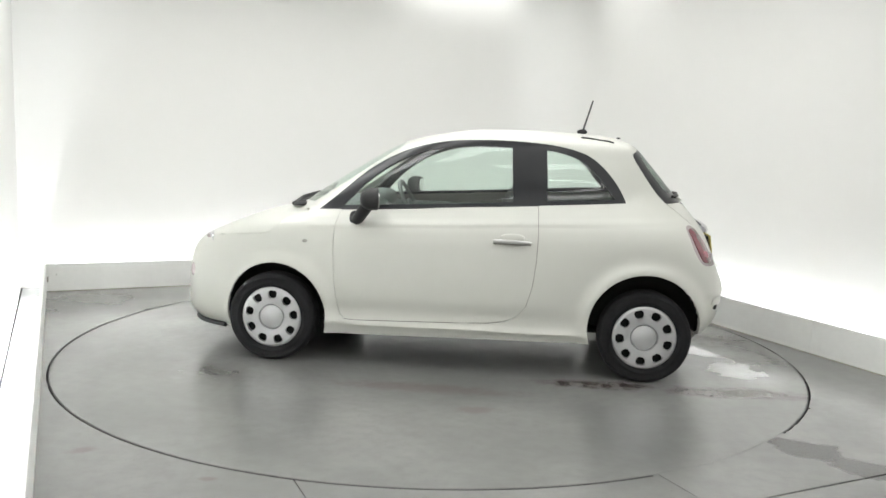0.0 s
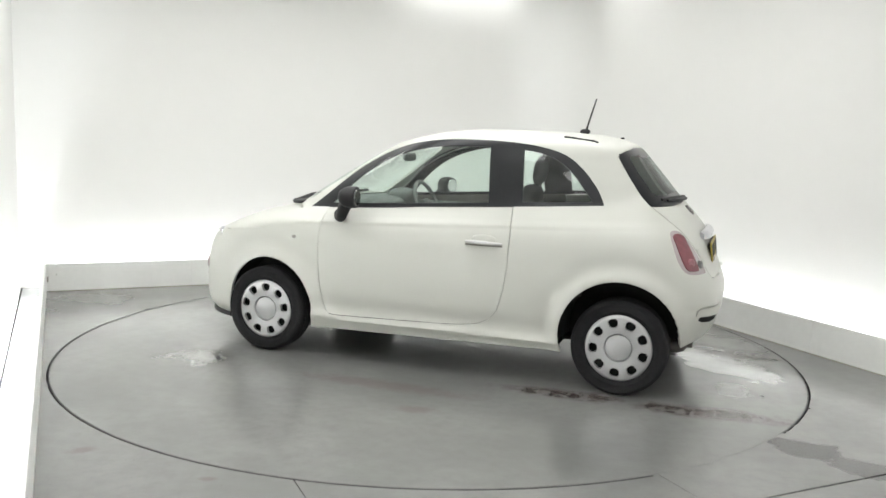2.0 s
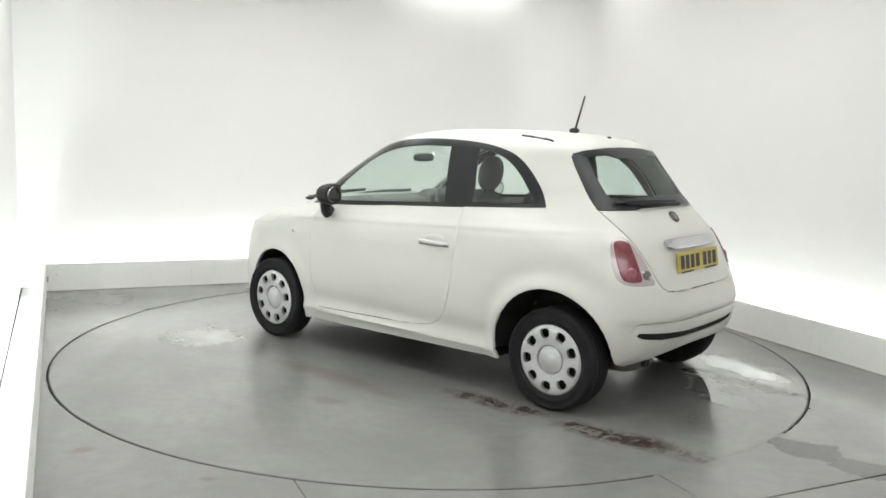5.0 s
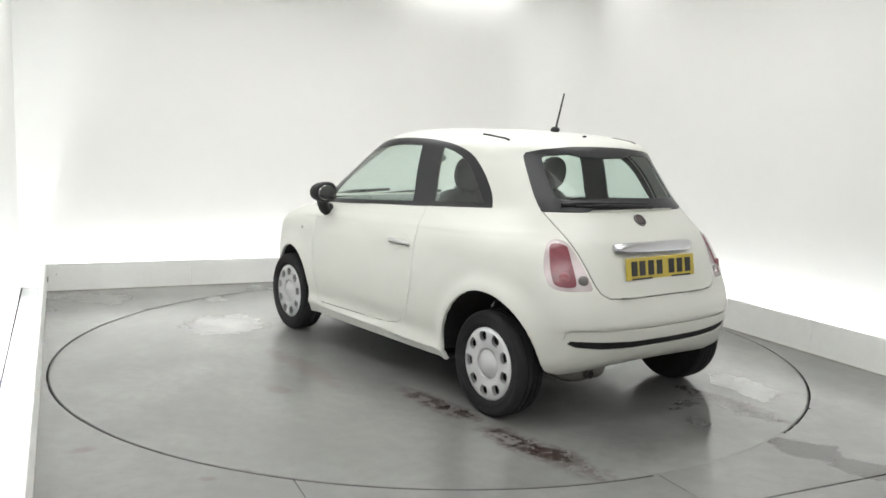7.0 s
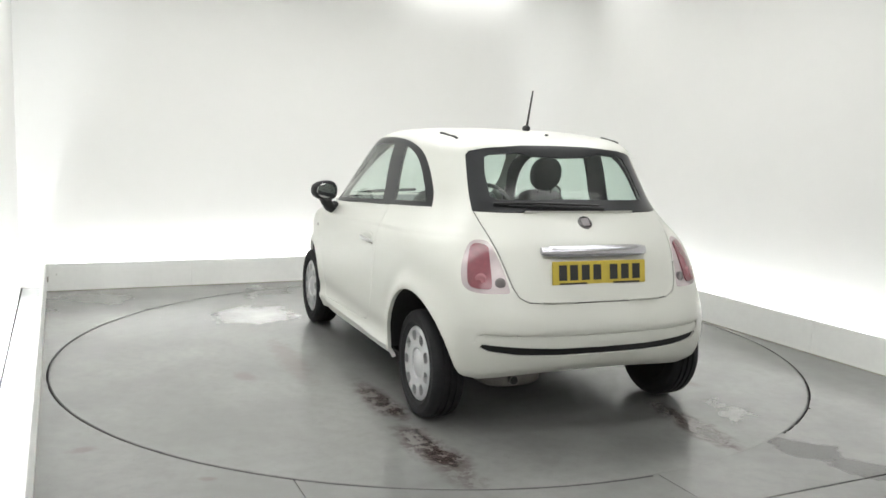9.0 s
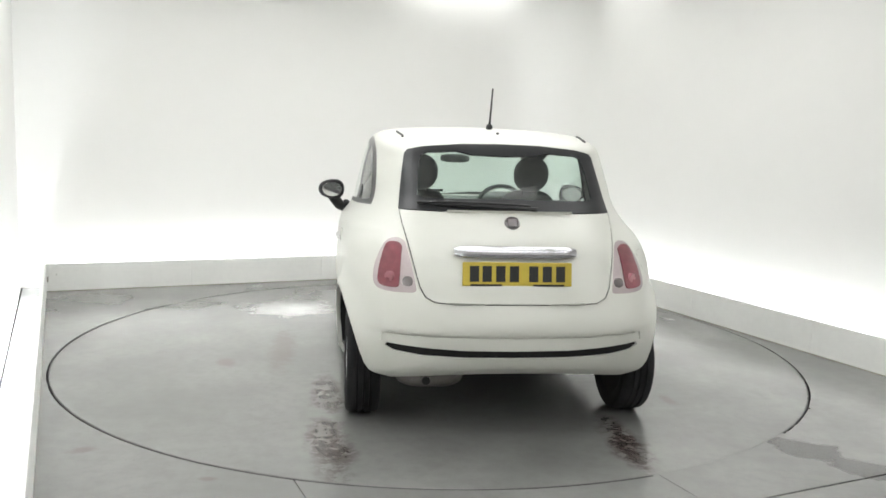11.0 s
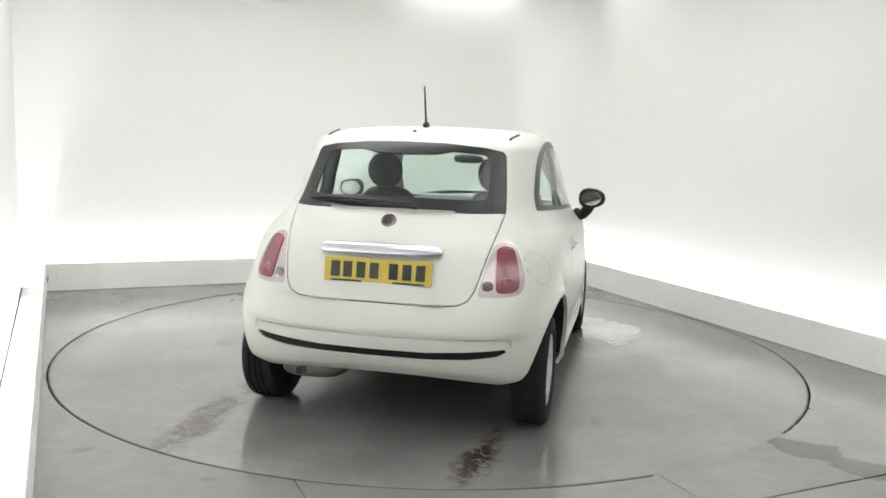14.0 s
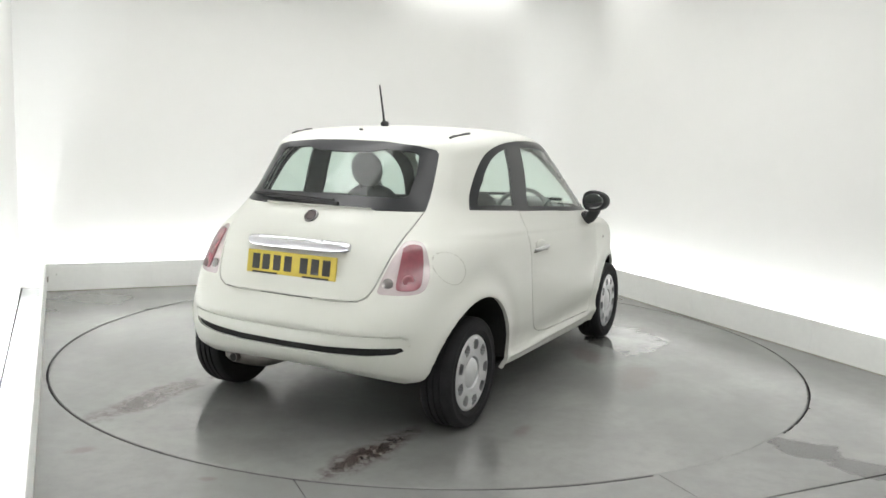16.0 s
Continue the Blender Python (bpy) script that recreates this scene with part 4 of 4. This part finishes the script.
    part("fuel_flap_gap", ring, M["gold"], car, "thin round gap of the fuel flap")


def flap_y(x, z):
    """Half width between the nearest points of the skin, weighted by nearness."""
    S = SKIN[0]
    d = (S[:, 0] - x) ** 2 + (S[:, 2] - z) ** 2 + (S[:, 1] < 0.4) * 9
    k = np.argsort(d)[:6]
    w = 1 / (d[k] + 1e-6)
    return float((S[k, 1] * w).sum() / w.sum())


def build_arches(car):
    for cx, cz, r in (FRONT_ARCH, REAR_ARCH):
        for s in (1, -1):
            bm = bmesh.new()
            rings = []
            for y, rr in ((0.81, r + 0.004), (0.70, r + 0.002), (0.52, r - 0.005)):
                ring = []
                for a in np.linspace(-0.12, math.pi + 0.12, 40):
                    px, pz = cx + rr * math.cos(a), cz + rr * math.sin(a)
                    ring.append(bm.verts.new((px, s * min(y, skin_y(px, max(pz, 0.25)) - 0.022), pz)))
                rings.append(ring)
            for a, b in zip(rings, rings[1:]):
                for k in range(39):
                    bm.faces.new((a[k], a[k + 1], b[k + 1], b[k]))
            bm.faces.new(rings[-1])
            part("wheel_arch_liner", bm, M["dark"], car, "black wheel arch liner", smooth=40)


def build_underbody(car):
    bm = join(box(-1.30, -0.50, 0.225, 1.55, 0.50, 0.25, 0.01, 1), box(-0.78, -0.72, 0.205, 0.78, 0.72, 0.235, 0.01, 1))
    part("underbody", bm, M["dark"], car, "dark underbody")
    for x, r in ((-1.156, 0.035), (1.130, 0.03)):
        part("axle", tube([(x, -0.6, 0.29), (x, 0.6, 0.29)], r), M["dark"], car)


def build_roof_bits(car):
    an = part("aerial", tube([(-0.764, 0, 1.488), (-0.772, 0, 1.52), (-0.82, 0, 1.69)], 0.0075, 8, 0.0045), M["plastic"], car, "short black roof aerial", smooth=60)
    foot = blob(-0.758, 0, 1.482, 0.034, 0.018, 0.018, 2.2, 16, 10)
    part("aerial_foot", foot, M["plastic"], an, smooth=60)
    part("washer_jet", blob(-1.0, 0, 1.447, 0.014, 0.009, 0.006, 2.4, 12, 8), M["plastic"], car, "small black washer jet")
    for s in (1, -1):
        pts = [(-0.735, 0.512), (-0.79, 0.508), (-0.85, 0.502), (-0.90, 0.496), (-0.935, 0.497)]
        line = []
        for x, y in pts:
            d = (SKIN[0][:, 0] - x) ** 2 + (SKIN[0][:, 1] - y) ** 2 + (SKIN[0][:, 2] < 1.2) * 9
            line.append((x, s * y, float(SKIN[0][int(np.argmin(d)), 2]) + 0.001))
        part("roof_channel_cap", tube(line, 0.007, 8), M["plastic"], car, "short dark cap in the roof channel", smooth=60)
        # side repeater
        y = skin_y(0.915, 0.765)
        part("side_repeater", blob(0.915, s * y, 0.765, 0.016, 0.006, 0.011, 2.2, 14, 8), M["orange"], car, "small pale side repeater lamp", smooth=60)
    # windscreen wipers and scuttle
    for pts in ([(1.06, 0.52, 0.968), (1.065, 0.30, 0.998), (1.04, 0.0, 1.012)], [(1.11, 0.05, 0.965), (1.06, -0.20, 0.99), (0.99, -0.45, 1.0)]):
        wp = part("front_wiper", tube(pts, 0.015, 8, 0.010), M["plastic"], car, "black windscreen wiper", smooth=60)
        part("wiper_pivot", blob(*pts[0], 0.02, 0.02, 0.016), M["plastic"], wp, smooth=60)
    part("scuttle", join(*(blob(1.10 - 0.10 * (y / 0.55) ** 2, y, 0.968, 0.045, 0.09, 0.014, 2.6, 14, 8) for y in (-0.5, -0.34, -0.17, 0, 0.17, 0.34, 0.5))), M["plastic"], car, "black plastic scuttle at the windscreen's foot", smooth=60)


def build_nose(car):
    for s in (1, -1):
        lamp = part("headlight", moved(blob(0, 0, 0, 0.04, 0.10, 0.11, 2.0, 24, 14), pose(1.598, s * 0.545, 0.655, 0, 8, s * 38)), M["clear"], car, "round clear headlight", smooth=60)
        part("bezel", moved(lathe([(0.098, 0.035), (0.108, 0.03), (0.112, 0.0)], 28), pose(1.592, s * 0.545, 0.655, 0, 0, s * 38) @ pose(0, 0, 0, 0, 0, -90)), M["chrome"], lamp, smooth=50)
        low = part("fog_lamp", moved(blob(0, 0, 0, 0.035, 0.062, 0.062, 2.0, 20, 12), pose(1.735, s * 0.50, 0.50, 0, 0, s * 28)), M["clear"], car, "small round lower lamp", smooth=60)
    pts = []
    C = level_curve(LEVELS[0], 200)
    for k in range(0, 66, 3):
        if C[k][0] < 1.44:
            break
        pts.append((float(C[k][0]) + 0.012, float(C[k][1]) + 0.008, float(C[k][2]) - 0.002))
    pts = [(x, -y, z) for x, y, z in pts[:0:-1]] + pts
    part("front_lip", tube(pts, 0.016, 8), M["plastic"], car, "black lip under the front bumper", smooth=60)


def build_seat(cabin, x, y):
    base = blob(x + 0.20, y, 0.56, 0.26, 0.245, 0.10, 4.0, 24, 14)
    back = blob(0, 0, 0.30, 0.075, 0.235, 0.31, 3.6, 24, 16)
    for v in back.verts:
        v.co.y *= 1 - 0.22 * max(0, (v.co.z - 0.25) / 0.36)
    seat = part("seat", base, M["cloth"], cabin, "grey cloth seat", smooth=60)
    part("backrest", moved(back, pose(x - 0.06, y, 0.52, 0, -16, 0)), M["cloth"], seat, smooth=60)
    hx, hz = x - 0.265, 1.21
    part("headrest", moved(blob(0, 0, 0, 0.045, 0.108, 0.108, 2.2, 28, 18), pose(hx, y, hz, 0, -10, 0)), M["cloth"], seat, "round grey headrest", smooth=60)
    for d in (-0.045, 0.045):
        part("headrest_post", tube([(hx + 0.02, y + d, 1.04), (hx + 0.002, y + d, 1.13)], 0.006, 8), M["steel"], seat)


def build_cabin(car):
    for y in (0.34, -0.34):
        build_seat(car, -0.13, y)
    bench = part("rear_seat", blob(-0.72, 0, 0.55, 0.25, 0.56, 0.10, 4.0, 24, 14), M["cloth"], car, "grey cloth rear bench", smooth=60)
    part("rear_backrest", moved(blob(0, 0, 0.22, 0.06, 0.56, 0.27, 4.0, 24, 14), pose(-0.93, 0, 0.56, 0, -14, 0)), M["cloth"], bench, smooth=60)
    part("parcel_shelf", box(-1.30, -0.50, 1.020, -1.06, 0.50, 1.045, 0.008, 2), M["plastic"], car, "dark parcel shelf")
    dash = part("dashboard", blob(0.80, 0, 0.90, 0.21, 0.64, 0.085, 3.6, 32, 16), M["trim"], car, "grey dashboard with ivory panel", smooth=60)
    part("dash_panel", blob(0.625, 0, 0.865, 0.06, 0.60, 0.05, 3.4, 32, 12), M["ivory"], dash, "ivory dash panel", smooth=60)
    part("instrument_hood", blob(0.66, -0.36, 0.965, 0.10, 0.135, 0.07, 2.6, 24, 14), M["trim"], dash, smooth=60)
    wheel = part("steering_wheel", moved(lathe([(0.185 + 0.015 * math.cos(a), 0.015 * math.sin(a)) for a in np.linspace(0, 2 * math.pi, 13)[:-1]], 36, "y", True), pose(0.45, -0.35, 0.915, 0, 0, 90) @ pose(0, 0, 0, 24, 0, 0)), M["trim"], car, "grey steering wheel", smooth=60)
    hub = join(blob(0, 0, 0, 0.06, 0.02, 0.055, 2.5, 16, 10), box(-0.185, -0.008, -0.018, 0.185, 0.008, 0.018, 0.006, 1), box(-0.02, -0.008, -0.185, 0.02, 0.008, 0, 0.006, 1))
    part("wheel_hub", moved(hub, pose(0.45, -0.35, 0.915, 0, 0, 90) @ pose(0, 0, 0, 24, 0, 0)), M["trim"], wheel, smooth=40)
    part("interior_mirror", blob(0.46, 0, 1.275, 0.015, 0.105, 0.030, 3.0, 20, 10), M["trim"], car, "grey interior mirror", smooth=60)
    # lining of the sides below the glass
    for s in (1, -1):
        part("side_trim", box(-0.76, s * 0.655 - 0.02, 0.30, 0.74, s * 0.655 + 0.02, 0.93, 0.015, 2), M["trim"], car, "grey side trim")
    part("boot_trim", box(-1.34, -0.46, 0.45, -1.31, 0.46, 1.0, 0.01, 1), M["trim"], car, "dark boot trim")
    part("bulkhead", box(0.86, -0.62, 0.25, 0.89, 0.62, 0.90, 0.01, 1), M["dark"], car)


def build_wheels(car):
    wheel = empty("wheel")
    wheel.parent = car
    R, W = 0.275, 0.083
    prof = [(0.186, -W + 0.012), (0.205, -W + 0.002), (0.24, -W), (0.262, -W + 0.005), (0.271, -W + 0.016), (R - 0.001, -W + 0.03)]
    for g in (-0.032, 0.0, 0.032):
        prof += [(R, g - 0.006), (R - 0.008, g - 0.004), (R - 0.008, g + 0.004), (R, g + 0.006)]
    prof += [(R - 0.001, W - 0.03), (0.271, W - 0.016), (0.263, W - 0.005), (0.254, W - 0.001), (0.250, W + 0.001), (0.246, W), (0.218, W - 0.001), (0.214, W + 0.001), (0.205, W - 0.002), (0.190, W - 0.012), (0.186, W - 0.03)]
    part("tyre", lathe(prof, 72), M["rubber"], wheel, "black rubber tyre", smooth=35)
    # trim with nine openings round the edge
    n, per = 9, 13
    radii = [1.02 * r for r in (0.0, 0.03, 0.055, 0.070, 0.074, 0.081, 0.088, 0.100, 0.116, 0.1235, 0.140, 0.157, 0.1645, 0.174, 0.184, 0.190, 0.193)]
    def face(r):
        if r < 0.072:
            return 0.082 - 0.016 * (r / 0.072) ** 2
        if r < 0.08:
            return 0.058
        if r < 0.09:
            return 0.072
        return 0.073 + 0.004 * math.sin((r - 0.09) / 0.1 * math.pi) - (0.02 * ((r - 0.180) / 0.017) ** 2 if r > 0.180 else 0)
    bm = bmesh.new()
    seg = n * per
    rings = [[bm.verts.new((r * math.cos(2 * math.pi * (k + 0.5) / seg), face(r), r * math.sin(2 * math.pi * (k + 0.5) / seg))) for k in range(seg)] for r in radii[1:]]
    centre = bm.verts.new((0, face(0), 0))
    for k in range(seg):
        bm.faces.new((centre, rings[0][k], rings[0][(k + 1) % seg]))
    for i, (a, b) in enumerate(zip(rings, rings[1:])):
        r0, r1 = radii[i + 1], radii[i + 2]
        for k in range(seg):
            ph = k % per
            rm = (r0 + r1) / 2
            if 0.118 < rm < 0.1678 and ph in ((4, 5, 6, 7, 8) if (rm < 0.126 or rm > 0.160) else (3, 4, 5, 6, 7, 8, 9)):
                continue
            bm.faces.new((a[k], b[k], b[(k + 1) % seg], a[(k + 1) % seg]))
    bmesh.ops.recalc_face_normals(bm, faces=bm.faces[:])
    if sum(f.normal.y for f in bm.faces) < 0:
        bmesh.ops.reverse_faces(bm, faces=bm.faces[:])
    edges = [e for e in bm.edges if len(e.link_faces) == 1]
    r = bmesh.ops.extrude_edge_only(bm, edges=edges)
    for v in r["geom"]:
        if isinstance(v, bmesh.types.BMVert):
            v.co.y -= 0.022
            v.co.x *= 0.995
            v.co.z *= 0.995
    trim_ = part("wheel_trim", bm, M["silver"], wheel, "silver plastic wheel trim with nine openings", smooth=35)
    part("steel_wheel", lathe([(0.0, 0.045), (0.09, 0.045), (0.12, 0.03), (0.17, 0.03), (0.187, 0.06), (0.187, -0.07), (0.0, -0.07)], 48), M["dark"], wheel, smooth=40)
    spots = [(1.126, 0.716, 0), (-1.156, 0.700, 0), (1.126, -0.716, 180), (-1.156, -0.700, 180)]
    for k, (x, y, rz) in enumerate(spots):
        m = pose(x, y, 0.275, 0, 9 + 17 * k, 0) if rz == 0 else pose(x, y, 0.275, 0, 0, 180) @ pose(0, 0, 0, 0, 14 * k, 0)
        if k == 0:
            wheel.matrix_basis = m
        else:
            copy_thing(wheel, m)


CAR = build_car()


# ------------------------------------------------------------ movement
def motions():
    """The table turns steadily, and the car stands on it."""
    times = (0.0, 2.0, 4.0, 6.5, 9.0, 11.5, 14.0, 16.0)
    angles = (172.5, 159.25, 145.95, 128.9, 111.5, 93.95, 76.5, 62.5)
    n = len(times)
    slope = [(angles[min(k + 1, n - 1)] - angles[max(k - 1, 0)]) / (times[min(k + 1, n - 1)] - times[max(k - 1, 0)]) for k in range(n)]
    disc_rows, car_rows = [], []
    for s in range(33):
        t = s * 0.5
        k = max(i for i in range(n - 1) if times[i] <= t)
        h = times[k + 1] - times[k]
        q = (t - times[k]) / h
        a = ((2 * q ** 3 - 3 * q * q + 1) * angles[k] + (q ** 3 - 2 * q * q + q) * h * slope[k] + (3 * q * q - 2 * q ** 3) * angles[k + 1] + (q ** 3 - q * q) * h * slope[k + 1])
        spin = pose(0, 0, 0, 0, 0, a)
        disc_rows.append((t, spin))
        car_rows.append((t, spin @ pose(-0.196, -0.163, 0.0)))
    walk(TURNTABLE, disc_rows)
    walk(CAR, car_rows)


motions()
